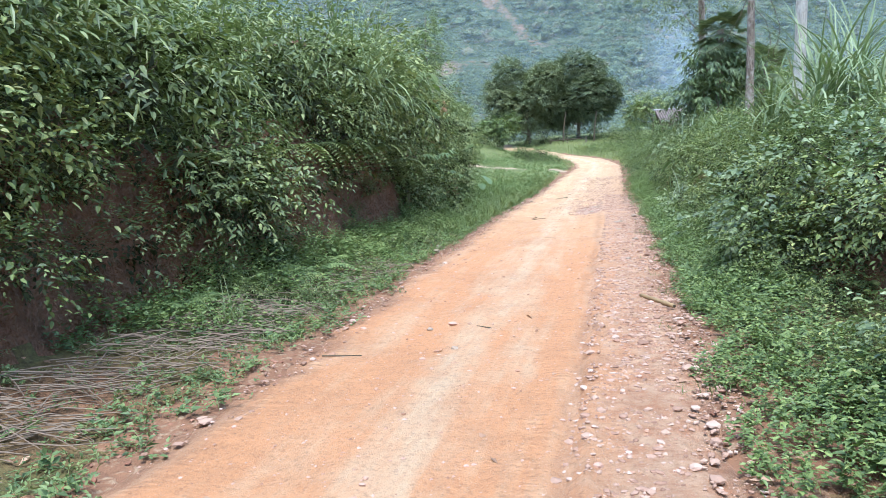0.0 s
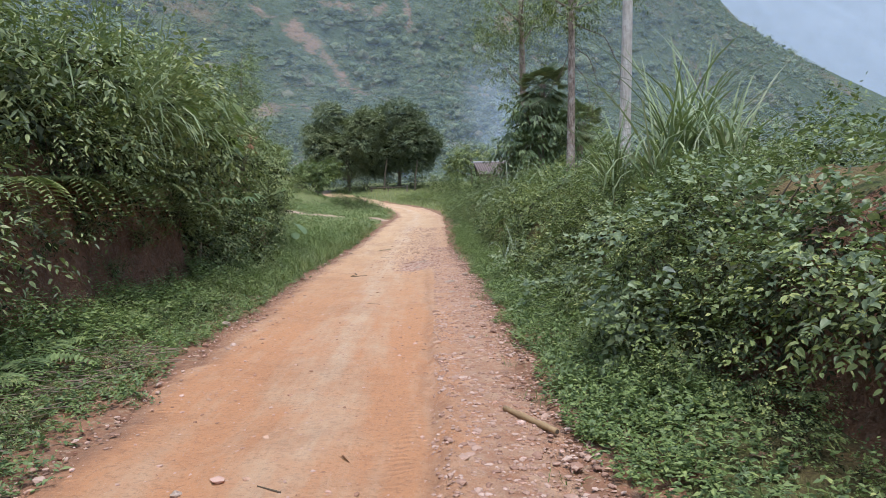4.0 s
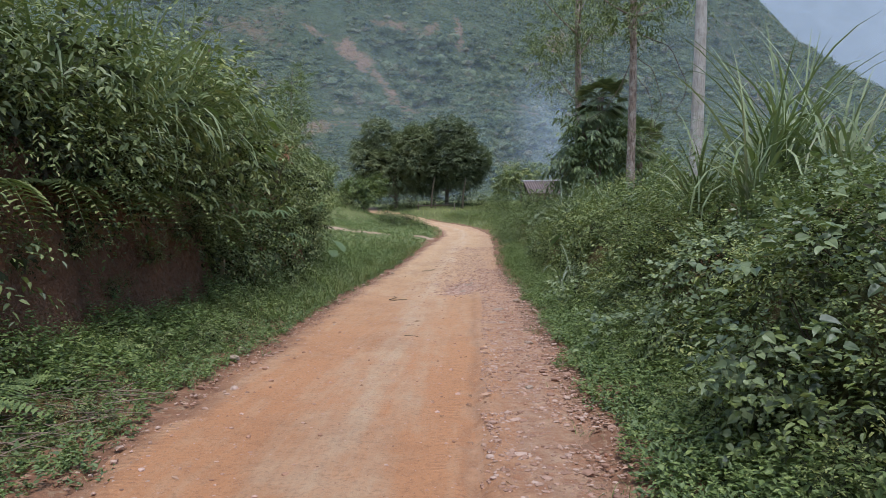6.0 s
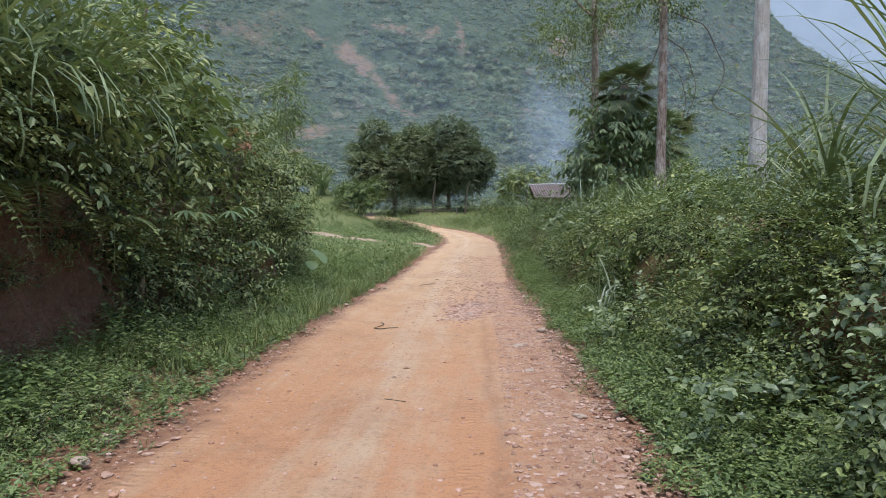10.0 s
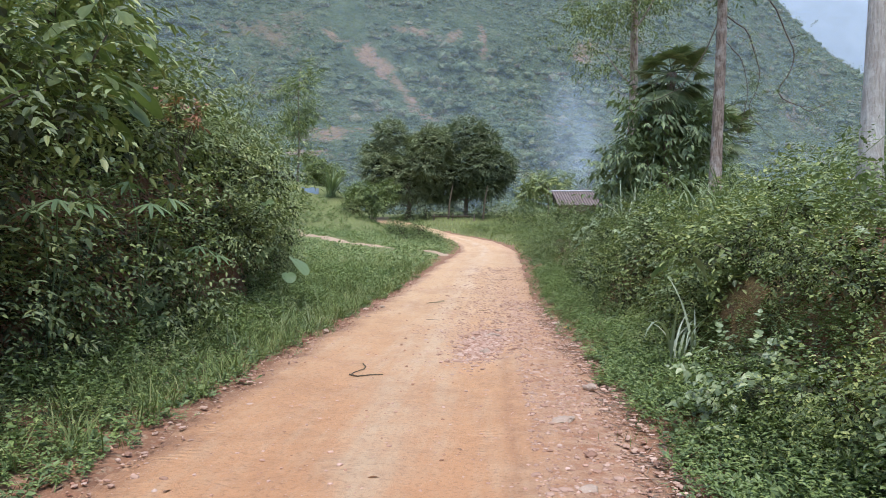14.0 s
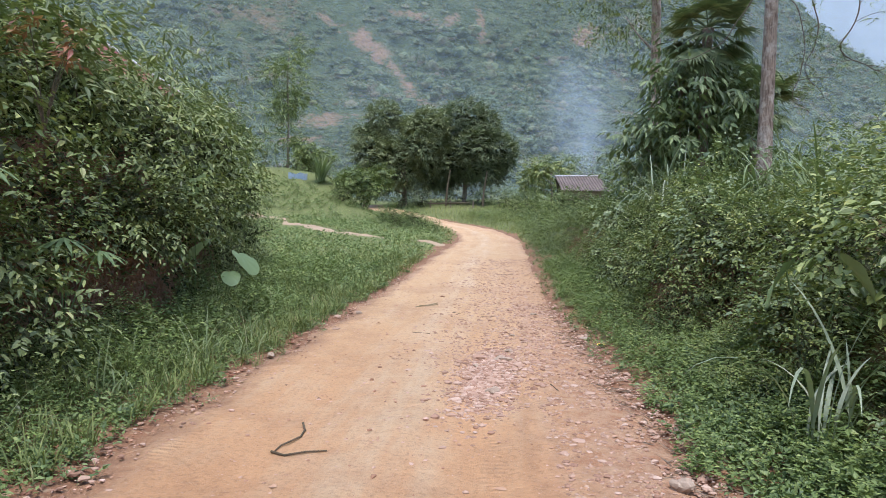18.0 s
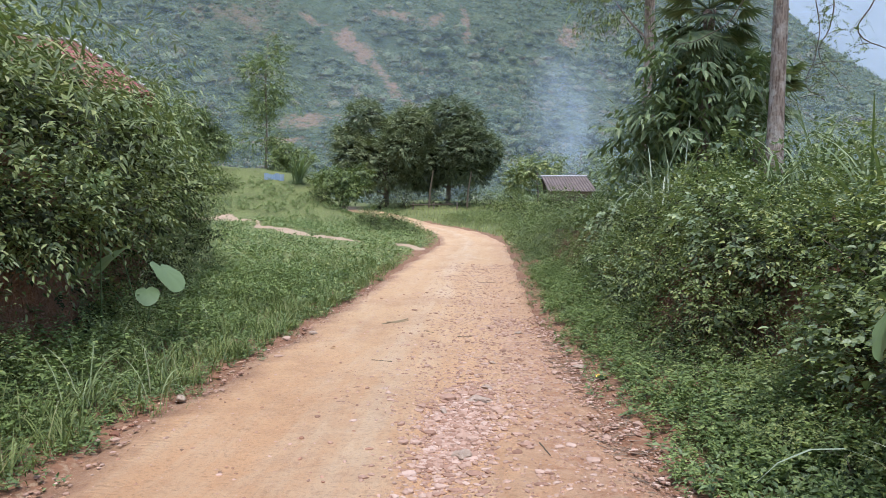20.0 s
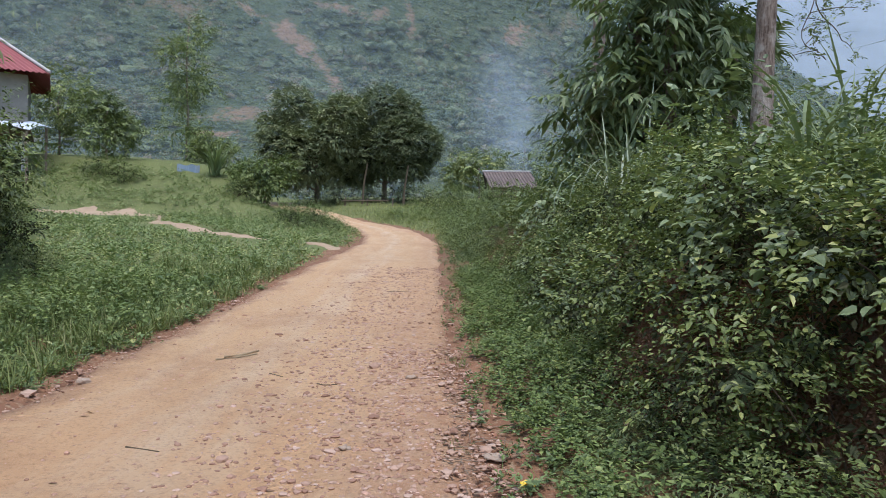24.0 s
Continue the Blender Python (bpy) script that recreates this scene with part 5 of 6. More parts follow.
# solid dark disc on the cut end, coloured like the shade in a hollow
mesh_of("cut_end", *tube(np.column_stack([[bc + e * 0.001, bc + e * 0.004], [0.04, 0.04]]), [0.015, 0.015], 12), M_TWIG, bb, "dark hollow end")
vs = empty("broken_branch", "bent dry broken branch lying on the road", "stick")
for nm, q in (("branch", [(-0.87, 18.0), (-0.80, 17.8), (-0.78, 17.62), (-0.86, 17.42), (-0.86, 17.3)]), ("branch", [(-0.88, 17.28), (-0.78, 17.24), (-0.65, 17.31), (-0.52, 17.34)])):
    q = np.array(q)
    mesh_of(nm, *tube(np.column_stack([q, road_z(q[:, 0], q[:, 1]) + 0.012]), np.linspace(0.009, 0.005, len(q)), 7), M_TWIG, vs)
stick("dry brown stick lying across the road", [(-0.85, 25.44), (-0.7, 25.5), (-0.54, 25.66)], 0.014)
stick("dry brown stick lying across the road", [(-0.9, 25.32), (-0.7, 25.38), (-0.52, 25.52)], 0.011)
for q in ([(0.3, 24.4), (0.38, 24.3), (0.5, 24.28)], [(-0.2, 24.7), (-0.05, 24.6)], [(1.1, 19.6), (1.15, 19.3)], [(0.2, 5.2), (0.05, 5.3)], [(-1.0, 4.2), (-0.7, 4.3)], [(0.9, 30.6), (0.5, 30.7)], [(-0.6, 22.5), (-0.35, 22.4)], [(0.15, 12.5), (-0.05, 12.6)]):
    stick("thin dry twig on the dirt road", q, 0.006, M_TWIG, "twig")
M_YELLOW, nt, b = mat_base("yellow_wrapper")
b.inputs["Base Color"].default_value, b.inputs["Roughness"].default_value = (0.75, 0.52, 0.06, 1), 0.4
xg, yg = np.meshgrid(np.linspace(-0.05, 0.05, 7), np.linspace(-0.03, 0.03, 5))
v = np.stack([xg + 1.9, yg + 21.95, 0.04 + 0.012 * np.sin(xg * 90) * np.cos(yg * 110)], -1).reshape(-1, 3)
j = (np.arange(4)[:, None] * 7 + np.arange(6)[None]).reshape(-1)
v = np.concatenate([v, v - np.array([0, 0, 0.02])])
f = np.stack([j, j + 1, j + 8, j + 7], 1)
tagged(mesh_of("wrapper", v, np.concatenate([f, f[:, ::-1] + 35]), M_YELLOW), "small crumpled yellow wrapper at the roadside", "litter")


# ---- cane grass, ferns, taro, palm ----
rng = np.random.default_rng(23)
M_SILVER = leaf_mat("silvery_blade", [(0.05, (0.11, 0.14, 0.075)), (0.5, (0.165, 0.20, 0.115)), (0.95, (0.25, 0.275, 0.175))], 0.5)


def cane(label, x, y, n, ln, wd, lean=0.2, bend=0.55, dz=0.0, group="cane grass clumps", mat=M_CANE, spread=3.1416):
    th = empty("cane_grass", label, "grass", group)
    th.location = (x, y, float(whole(x, y)) + dz)
    p = rng.normal(0, 0.09, (n, 3)) * np.array([1, 1, 0])
    v2 = blades(p, rng.uniform(-spread, spread, n), ln * rng.uniform(0.5, 1.1, n), wd * rng.uniform(0.7, 1.2, n), rng.uniform(0.02, 2 * lean, n), rng.uniform(0.15, 2 * bend, n), 8)
    mesh_of("blade_tuft", *v2, mat, th)
    return th


for x, y, n, ln, dz in ((4.9, 12.9, 60, 3.0, -0.1), (4.4, 12.2, 40, 2.5, -0.1), (5.5, 13.8, 60, 3.2, -0.1), (4.1, 13.4, 40, 2.3, -0.1), (5.5, 12.2, 40, 2.9, -0.1), (4.3, 21.3, 36, 1.7, -0.1), (4.5, 23.8, 16, 1.5, 0.2), (5.2, 24.6, 24, 1.8, 0.2), (-4.1, 14.3, 34, 2.9, 0.3), (-4.4, 14.9, 40, 3.1, 0.3), (-4.2, 13.5, 30, 2.8, 0.3), (-4.6, 13.9, 30, 3.1, 0.3), (-4.4, 5.0, 30, 1.9, 0.6)):
    cane("tall clump of arching cane grass on the bank", x, y, int(1.3 * n), ln, 0.034 if y > 20 else 0.046, bend=1.15, dz=dz + (0.35 if x < 0 else 0.15 if y < 20 else 0.0))
for x, y, n, ln in ((-3.85, 12.3, 40, 2.3), (-3.9, 13.2, 46, 2.6), (-3.9, 14.1, 46, 2.6), (-4.0, 11.2, 34, 2.2)):
    cane("cane grass arching out over the cut bank", x, y, n, ln, 0.05, 0.22, 1.05, 0.35, spread=1.7)
cane("pale clump of broad grass blades at the bank's foot", 2.66, 17.3, 15, 1.2, 0.03, 0.13, 0.75, 0.1, mat=M_SILVER)
for x, y, n, ln in ((3.75, 27.5, 12, 1.9), (4.1, 28.2, 16, 2.1), (4.6, 28.9, 12, 2.0)):
    cane("pale arching grass clump under the drooping tree", x, y, n, ln, 0.03, 0.3, 1.15, 0.3, mat=M_SILVER)
cane("tall grass clump at the meadow's far edge", -11.5, 59.5, 90, 2.4, 0.09, 0.25, 0.5)
cane("tall grass clump at the meadow's far edge", -10.2, 60.2, 70, 2.0, 0.09, 0.25, 0.5)
for x, y in ((-1.95, 6.2), (-2.2, 4.8), (-2.2, 20.4), (-2.7, 17.0), (-2.6, 18.2), (-2.9, 19.2), (-2.5, 19.9), (-3.0, 20.8), (-2.6, 21.4), (-3.2, 21.6), (-3.1, 22.6), (-2.9, 23.4), (-3.4, 24.5)):
    cane("tuft of tall roadside grass", x, y, 22, 0.6, 0.012, 0.3, 0.9, group="roadside grass tufts")


for x, y, n, ln in ((1.72, 5.3, 26, 0.2), (1.86, 6.9, 34, 0.24), (1.7, 8.3, 30, 0.2), (1.8, 9.6, 26, 0.18), (1.68, 11.0, 34, 0.22), (1.75, 13.1, 40, 0.26), (1.85, 13.4, 30, 0.22), (1.7, 15.2, 26, 0.2), (1.9, 3.6, 34, 0.22), (1.55, 22.6, 30, 0.2), (1.6, 25.2, 34, 0.22), (-1.72, 9.9, 24, 0.2), (-1.95, 20.1, 30, 0.24), (-2.0, 21.0, 34, 0.26)):
    cane("low tuft of grass on the gravel shoulder", x, y, n, ln, 0.006, 0.45, 0.9, group="roadside grass tufts", mat=M_GRASS)


def fern(x, y, s, dz=0.0, n=6, label="green fern with feathery fronds on the verge", drop=0.75, z=None):
    th = empty("fern", label, "fern", "ferns")
    th.location = (x, y, float(whole(x, y)) + dz if z is None else z)
    for i in range(n):
        a = i * 6.283 / n + rng.uniform(-0.4, 0.4)
        d = np.array([math.cos(a), math.sin(a), 0])
        t = np.linspace(0.05, 1, 18)[:, None]
        rib = s * (d * t * 0.9 + UP * (0.75 * t - drop * t * t))
        side = np.cross(d, UP)
        wl = s * 0.3 * np.sin(np.pi * t[:, 0] ** 0.7)[:, None] + 0.01
        lv = [leaves(rib, d * 0.35 + side * sg - UP * 0.15, np.tile(UP, (18, 1)) + 0.0 * rib, wl[:, 0], 0.06 * s * np.ones(18)) for sg in (1, -1)]
        mesh_of("frond", *merge(lv + [tube(rib, np.linspace(0.006, 0.002, 18) * s, 4)]), M_DARK if z is not None else M_WEED, th)
    return th


for x, y, s in ((-2.75, 7.9, 0.8), (-2.9, 8.8, 0.65), (-3.0, 6.6, 0.7), (-3.05, 10.3, 0.6), (-2.9, 11.6, 0.5), (-3.1, 5.3, 0.7), (-2.6, 6.9, 0.6), (3.35, 20.2, 0.45), (3.3, 16.2, 0.4), (3.5, 6.2, 0.45)):
    fern(x, y, s)


for x, y, z, s in ((-3.45, 9.2, 1.85, 0.75), (-3.5, 10.2, 1.9, 0.8), (-3.4, 11.1, 1.95, 0.8), (-3.4, 11.9, 1.85, 0.75), (-3.3, 12.7, 1.9, 0.7), (-3.35, 7.6, 1.8, 0.75), (-3.3, 6.3, 1.7, 0.7), (-3.2, 13.9, 1.6, 0.7)):
    fern(x, y, s, 0.0, 8, "large fern with long fronds drooping over the cut bank", 1.5, z)


def big_leaf(parent, base, tip, size, roll, mat=None, slim=1.0):
    """A heart-shaped taro leaf on its stalk."""
    base, tip = np.array(base, float), np.array(tip, float)
    ang = np.linspace(0, 2 * np.pi, 29)[:-1]
    r = 0.5 * (1 - 0.32 * np.cos(ang)) * (1 - 0.45 * np.exp(-((np.pi - np.abs(ang - np.pi)) / 0.25) ** 2))
    pts = [np.zeros(3)]
    for k in (0.35, 0.7, 1.0):
        q = np.stack([-np.cos(ang) * r * k * 1.25 + 0.12 * k, np.sin(ang) * r * k, 0.10 * np.abs(np.sin(ang) * r * k) - 0.22 * k * k * (np.cos(ang) < 0) * np.cos(ang) ** 2 + 0.012 * np.sin(9 * ang) * k], 1)
        pts.append(q)
    v2 = np.vstack(pts) * size * np.array([1.0, slim, 1.0])
    f2 = [[0, 1 + (j + 1) % 28, 1 + j] for j in range(28)]
    for k in range(2):
        o = 1 + 28 * k
        for j in range(28):
            j2 = (j + 1) % 28
            f2 += [[o + j, o + j2, o + 28 + j2], [o + j, o + 28 + j2, o + 28 + j]]
    d = unit((tip - base) * np.array([1, 1, 0]) + 1e-6)
    ob = mesh_of("leaf", v2, np.array(f2), mat or M_TARO, parent, smooth=True)
    ob.matrix_basis = Matrix.Translation(tip) @ Matrix.Rotation(math.atan2(d[1], d[0]), 4, 'Z') @ Euler((radians(roll), radians(28), 0)).to_matrix().to_4x4()
    mesh_of("stalk", *tube(curve3(base, (base + tip) / 2 + UP * 0.15, tip), np.linspace(0.012, 0.007, 7) * size * 2, 6), M_TARO, ob).matrix_parent_inverse = ob.matrix_basis.inverted()


def taro(x, y, spread, label, mat=None, slim=1.0):
    """A taro plant at x, y; each leaf by its offset, its height above the road, size and roll."""
    th = empty("taro_plant", label, "plant", "taro plants")
    z = float(whole(x, y))
    th.location = (x, y, z)
    for dx, dy, high, size, roll in spread:
        big_leaf(th, (0, 0, 0), (dx, dy, high - z), 0.68 * size, roll, mat, slim)


taro(-3.4, 22.7, ((-0.14, -0.25, 1.22, 0.62, 12), (0.36, -0.25, 1.04, 0.60, -15), (-0.5, -0.25, 1.10, 0.42, 20), (0.3, -0.5, 0.8, 0.36, 5)), "taro plant with large pale heart-shaped leaves")
taro(-3.45, 18.2, ((0.0, -0.2, 0.76, 0.56, -10), (0.2, -0.5, 0.5, 0.3, 10)), "low taro plant with a drooping pale leaf")
taro(-3.45, 21.9, ((0.05, -0.15, 2.05, 0.48, 30),), "taro plant with one hanging pale leaf")
taro(2.95, 13.5, ((-0.08, -0.2, 0.36, 0.42, 5),), "low plant with one broad pale leaf on the verge")
taro(2.8, 18.0, ((-0.25, -0.2, 1.25, 0.6, 55), (0.1, -0.3, 1.3, 0.6, -60)), "plant with two broad upright green leaves on the bank", M_WEED, 0.42)
taro(3.5, 22.3, ((-0.05, -0.25, 0.85, 0.36, 10), (-0.3, -0.3, 0.7, 0.3, -10), (0.2, -0.35, 0.7, 0.3, 15)), "broad-leaved plant in the hollow of the bank")


def fan_palm(x, y, height):
    th = empty("fan_palm", "tall fan palm with stiff green fronds", "palm")
    th.location = (x, y, float(whole(x, y)) - 0.1)
    t = np.linspace(0, 1, 12)
    mesh_of("trunk", *tube(np.stack([0.1 * t, 0 * t, height * t], 1), 0.13 + 0.02 * np.sin(40 * t), 10), M_BARK_RED, th, smooth=True)
    for i in range(34):
        a, el = i * 2.4, rng.uniform(-1.0, 1.3)
        d = np.array([math.cos(a) * math.cos(el), math.sin(a) * math.cos(el), math.sin(el)])
        b = np.array([0.1, 0, height])
        hub = b + d * rng.uniform(0.5, 0.85) - UP * 0.1
        side = unit(np.cross(d, UP))
        k = 26
        th_a = np.linspace(-1.7, 1.7, k)
        ld = np.cos(th_a)[:, None] * d + np.sin(th_a)[:, None] * side
        nr = np.tile(np.cross(side, d), (k, 1))
        lv = leaves(np.tile(hub, (k, 1)), ld, nr, rng.uniform(0.5, 0.68, k), np.full(k, 0.055), 0.1, 0.3, ((0.3, 0.45), (0.65, 0.45)))
        mesh_of("frond", *merge([lv, tube(curve3(b, (b + hub) / 2 + UP * 0.08, hub), np.linspace(0.02, 0.012, 7), 5)]), M_PALM, th)


fan_palm(5.3, 30.3, 6.45 - float(whole(5.3, 30.3)))
fan_palm(7.3, 32.6, 5.2 - float(whole(7.3, 32.6)))
# crooked limbs with sparse leaves on the tall tree
def crooked(pts, r):
    q = np.array(pts, float)
    t = np.linspace(0, len(q) - 1, 5 * len(q))
    line = np.stack([np.interp(t, np.arange(len(q)), q[:, k]) for k in range(3)], 1)
    line[1:-1] = (line[:-2] + 2 * line[1:-1] + line[2:]) / 4
    line += 0.03 * np.stack([np.sin(5 * t + q[1, 0]), np.cos(4 * t), np.sin(7 * t)], 1) * np.minimum(t, 1)[:, None]
    mesh_of("limb", *tube(line, np.linspace(r, r * 0.3, len(line)), 6), M_TWIG, tall, smooth=True)
    return line


for pts, r in (([(0, 0, 5.6), (0.7, 0.1, 5.2), (1.15, 0.1, 4.0), (0.85, 0.2, 3.2), (1.25, 0.2, 2.5)], 0.020), ([(0, 0, 6.4), (1.3, 0.2, 6.0), (2.1, 0.3, 4.6), (1.6, 0.3, 3.6), (2.3, 0.3, 3.1), (3.0, 0.3, 3.3)], 0.022), ([(0, 0, 5.0), (0.5, -0.2, 4.4), (0.75, -0.2, 3.4), (0.45, -0.2, 2.5), (0.8, -0.2, 2.1)], 0.014), ([(0, 0, 5.4), (-0.5, 0.1, 4.2), (-1.1, 0.2, 3.5), (-1.9, 0.2, 3.25)], 0.020)):
    line = crooked(pts, r)
    tips = line[len(line) // 3:][::2]
    if pts[-1][0] > 0:
        for k, q in enumerate(tips):
            e = q + np.array([rng.uniform(-0.5, 0.6), rng.normal(0, 0.25), rng.uniform(-0.35, 0.3)])
            mesh_of("twig", *tube(curve3(q, (q + e) / 2 + UP * 0.08, e, 5), np.linspace(0.008, 0.003, 5), 4), M_TWIG, tall)
            base_p = np.linspace(q, e, 7)[2:] + rng.normal(0, 0.05, (5, 3))
            base_p = np.repeat(base_p, 2, 0) + rng.normal(0, 0.05, (10, 3))
            tagged(mesh_of("leaf_spray", *sprigs(base_p, unit(rng.normal(0, 1, base_p.shape)), 9, 0.22, 0.062, 0.03, level=1.2), M_SHRUB, tall), kind="stuff")

# plants of their own on the left bank
M_SAPLING = leaf_mat("sapling_leaf", [(0.05, (0.03, 0.046, 0.016)), (0.5, (0.06, 0.082, 0.026)), (0.95, (0.13, 0.155, 0.042))], 0.6, 0.3, 0.2)


def sapling(x, y, top, count, size, label):
    """A leaning young tree whose large leaves hang on long stalks."""
    th = empty("sapling", label, "tree")
    th.location = (x, y, float(whole(x, y)) - 0.05)
    top = np.array(top, float)
    line = curve3((0, 0, 0), top * np.array([0.2, 0.3, 0.65]), top, 10)
    mesh_of("trunk", *tube(line, np.linspace(0.03, 0.010, 10), 7), M_TWIG, th, smooth=True)
    for i in range(count):
        q = line[int(rng.integers(4, 10))]
        a = i * 2.4
        tip = q + np.array([math.cos(a), math.sin(a), rng.uniform(-0.15, 0.35)]) * rng.uniform(0.3, 0.6)
        big_leaf(th, q, tip, size * rng.uniform(0.65, 1.2), rng.uniform(-30, 30), M_SAPLING, 0.62)
    return th


sapling(-4.2, 17.2, (0.65, -0.2, 1.7), 28, 0.36, "leaning sapling with very large drooping green leaves")
sapling(-3.9, 13.2, (0.5, 0.2, 1.3), 14, 0.28, "young tree with large dark leaves over the cut bank")


def palmate(x, y, z, size, n, label):
    """A low palm whose leaves spread their leaflets like fingers."""
    th = empty("finger_palm", label, "plant", "finger-leaved plants")
    th.location = (x, y, z)
    g = float(whole(x, y)) - z
    for i in range(n):
        a = i * 2.1 + x
        tip = np.array([math.cos(a) * 0.25, math.sin(a) * 0.25, rng.uniform(-0.15, 0.15)])
        k = 9
        ang = a + np.linspace(-1.9, 1.9, k)
        ld = np.stack([np.cos(ang), np.sin(ang), np.full(k, -0.25)], 1)
        lv = leaves(np.tile(tip, (k, 1)), ld, np.tile(UP, (k, 1)), size * rng.uniform(0.8, 1.1, k), np.full(k, 0.17 * size), 0.1, 0.25, ((0.3, 0.45), (0.7, 0.4)))
        mesh_of("frond", *merge([lv, tube(curve3((-0.15, 0, g), (0, 0, g * 0.3), tip), np.linspace(0.010, 0.006, 7), 5)]), M_TARO, th)


palmate(-3.15, 17.2, 1.95, 0.34, 3, "low palm with pale finger-like leaves on the bank")
palmate(-3.2, 15.7, 1.75, 0.30, 3, "low palm with pale finger-like leaves on the bank")
palmate(-3.35, 19.0, 1.2, 0.30, 3, "low palm with pale finger-like leaves on the bank")
M_REDLEAF = leaf_mat("young_red_leaf", [(0.05, (0.12, 0.045, 0.028)), (0.5, (0.20, 0.075, 0.045)), (0.95, (0.26, 0.15, 0.06))], 0.5, 0.25)
th = empty("red_shoots", "shoots with young reddish-brown leaves on the bank", "shrub")
th.location = (-3.75, 19.2, 2.75)
for k in range(7):
    e = np.array([rng.normal(0, 0.22), rng.normal(0, 0.25), rng.uniform(0.25, 0.5)])
    mesh_of("shoot", *tube(curve3((0, 0, -0.4), e * 0.5, e, 5), np.linspace(0.008, 0.004, 5), 4), M_TWIG, th)
    mesh_of("leaf_tuft", *sprigs(np.repeat(e[None], 4, 0), unit(rng.normal(0, 1, (4, 3)) + UP), 6, 0.16, 0.13, 0.045, hang=0.5), M_REDLEAF, th)
# cut stump before the bank
ob = mesh_of("stump", *tube([(-3.49, 15.08, float(whole(-3.49, 15.08)) - 0.1), (-3.49, 15.08, 0.75), (-3.47, 15.08, 0.98)], [0.045, 0.04, 0.036], 9), M_DRY)
tagged(ob, "thin pale cut stump standing in the weeds", "stump")

# dry brush and sticks on the verge
tw = []
M_STRAW = rough_mat("dry_straw", (0.32, 0.235, 0.16), (0.21, 0.145, 0.10), 3.0, 40.0, 0.9, 0.2, 0.002)
for _ in range(620):
    x, y = rng.uniform(-2.75, -1.85), rng.uniform(0.8, 5.6) if rng.random() < 0.75 else rng.uniform(5.6, 9)
    a, ln = rng.normal(0.6, 0.6), rng.uniform(0.15, 0.6)
    d = np.array([math.cos(a), math.sin(a), 0]) * ln
    q = np.array([x, y, 0]) + d[None] * np.array([[0], [0.5], [1.0]])
    q[:, 2] = whole(q[:, 0], q[:, 1]) + rng.uniform(0.01, 0.11) + np.array([0, 0.015, 0])
    tw.append(tube(q, [0.005, 0.0045, 0.002], 4))
for _ in range(420):
    y = rng.uniform(12, 24)
    x = float(road_right(y)) + rng.normal(-0.15, 0.17)
    a, ln = rng.uniform(0, 3.14), rng.uniform(0.06, 0.28)
    q = np.array([x, y, 0]) + np.array([math.cos(a), math.sin(a), 0])[None] * ln * np.array([[0], [0.5], [1.0]])
    q[:, 2] = np.maximum(whole(q[:, 0], q[:, 1]), road_z(q[:, 0], q[:, 1]) - 0.02) + 0.012
    tw.append(tube(q, [0.004, 0.0035, 0.002], 4))
tagged(mesh_of("dry_brush", *merge(tw), M_STRAW), "scattered dry stalks and cut brush on the verge", "brush", kind="stuff")
# fallen leaves on bare ground
x, y = np.concatenate([rng.uniform(-3.3, -1.6, 500), rng.uniform(1.8, 3.4, 700), rng.uniform(-1.5, 1.9, 60)]), rng.uniform(1, 24, 1260)
p = np.stack([x, y, whole(x, y) + 0.02], 1)
p[1200:, 2] = road_z(x[1200:], y[1200:]) + 0.006
a = rng.uniform(0, 6.283, len(x))
M_LITTER = leaf_mat("dead_leaf", [(0.05, (0.10, 0.06, 0.035)), (0.5, (0.22, 0.14, 0.08)), (0.95, (0.36, 0.25, 0.15))], 0.8, 0.05, 0.1)
tagged(mesh_of("leaf_litter", *leaves(p, np.stack([np.cos(a), np.sin(a), 0 * a], 1), np.tile(UP, (len(x), 1)) + rng.normal(0, 0.3, p.shape), rng.uniform(0.05, 0.12, len(x)), rng.uniform(0.025, 0.05, len(x))), M_LITTER), "brown fallen leaves on the bare soil", "leaf litter", kind="stuff")


# ---- buildings, rail and smoke ----
def box(bm, x0, x1, y0, y1, z0, z1):
    bmesh.ops.create_cube(bm, size=1.0, matrix=Matrix.Translation(((x0 + x1) / 2, (y0 + y1) / 2, (z0 + z1) / 2)) @ Matrix.Diagonal((x1 - x0, y1 - y0, z1 - z0, 1)))
    return bm


def sheet_roof(a, b, c, d, waves, depth=0.035, thick=0.03):
    """A corrugated sheet between eave a-b and ridge d-c."""
    a, b, c, d = (np.array(q, float) for q in (a, b, c, d))
    n, m = waves * 6 + 1, 5
    u, w = np.linspace(0, 1, n)[None, :, None], np.linspace(0, 1, m)[:, None, None]
    g = (a * (1 - u) + b * u) * (1 - w) + (d * (1 - u) + c * u) * w
    g = g + UP * depth * np.sin(u * waves * 6.283)
    v2 = np.concatenate([g.reshape(-1, 3), g.reshape(-1, 3) - UP * thick])
    j = (np.arange(m - 1)[:, None] * n + np.arange(n - 1)[None]).reshape(-1)
    f2 = np.stack([j, j + 1, j + n + 1, j + n], 1)
    rim = []
    for k in range(n - 1):
        rim += [[k, k + n * m, k + 1 + n * m, k + 1], [(m - 1) * n + k, (m - 1) * n + k + 1, (m - 1) * n + k + 1 + n * m, (m - 1) * n + k + n * m]]
    return v2, np.concatenate([f2, f2[:, ::-1] + n * m, np.array(rim)])


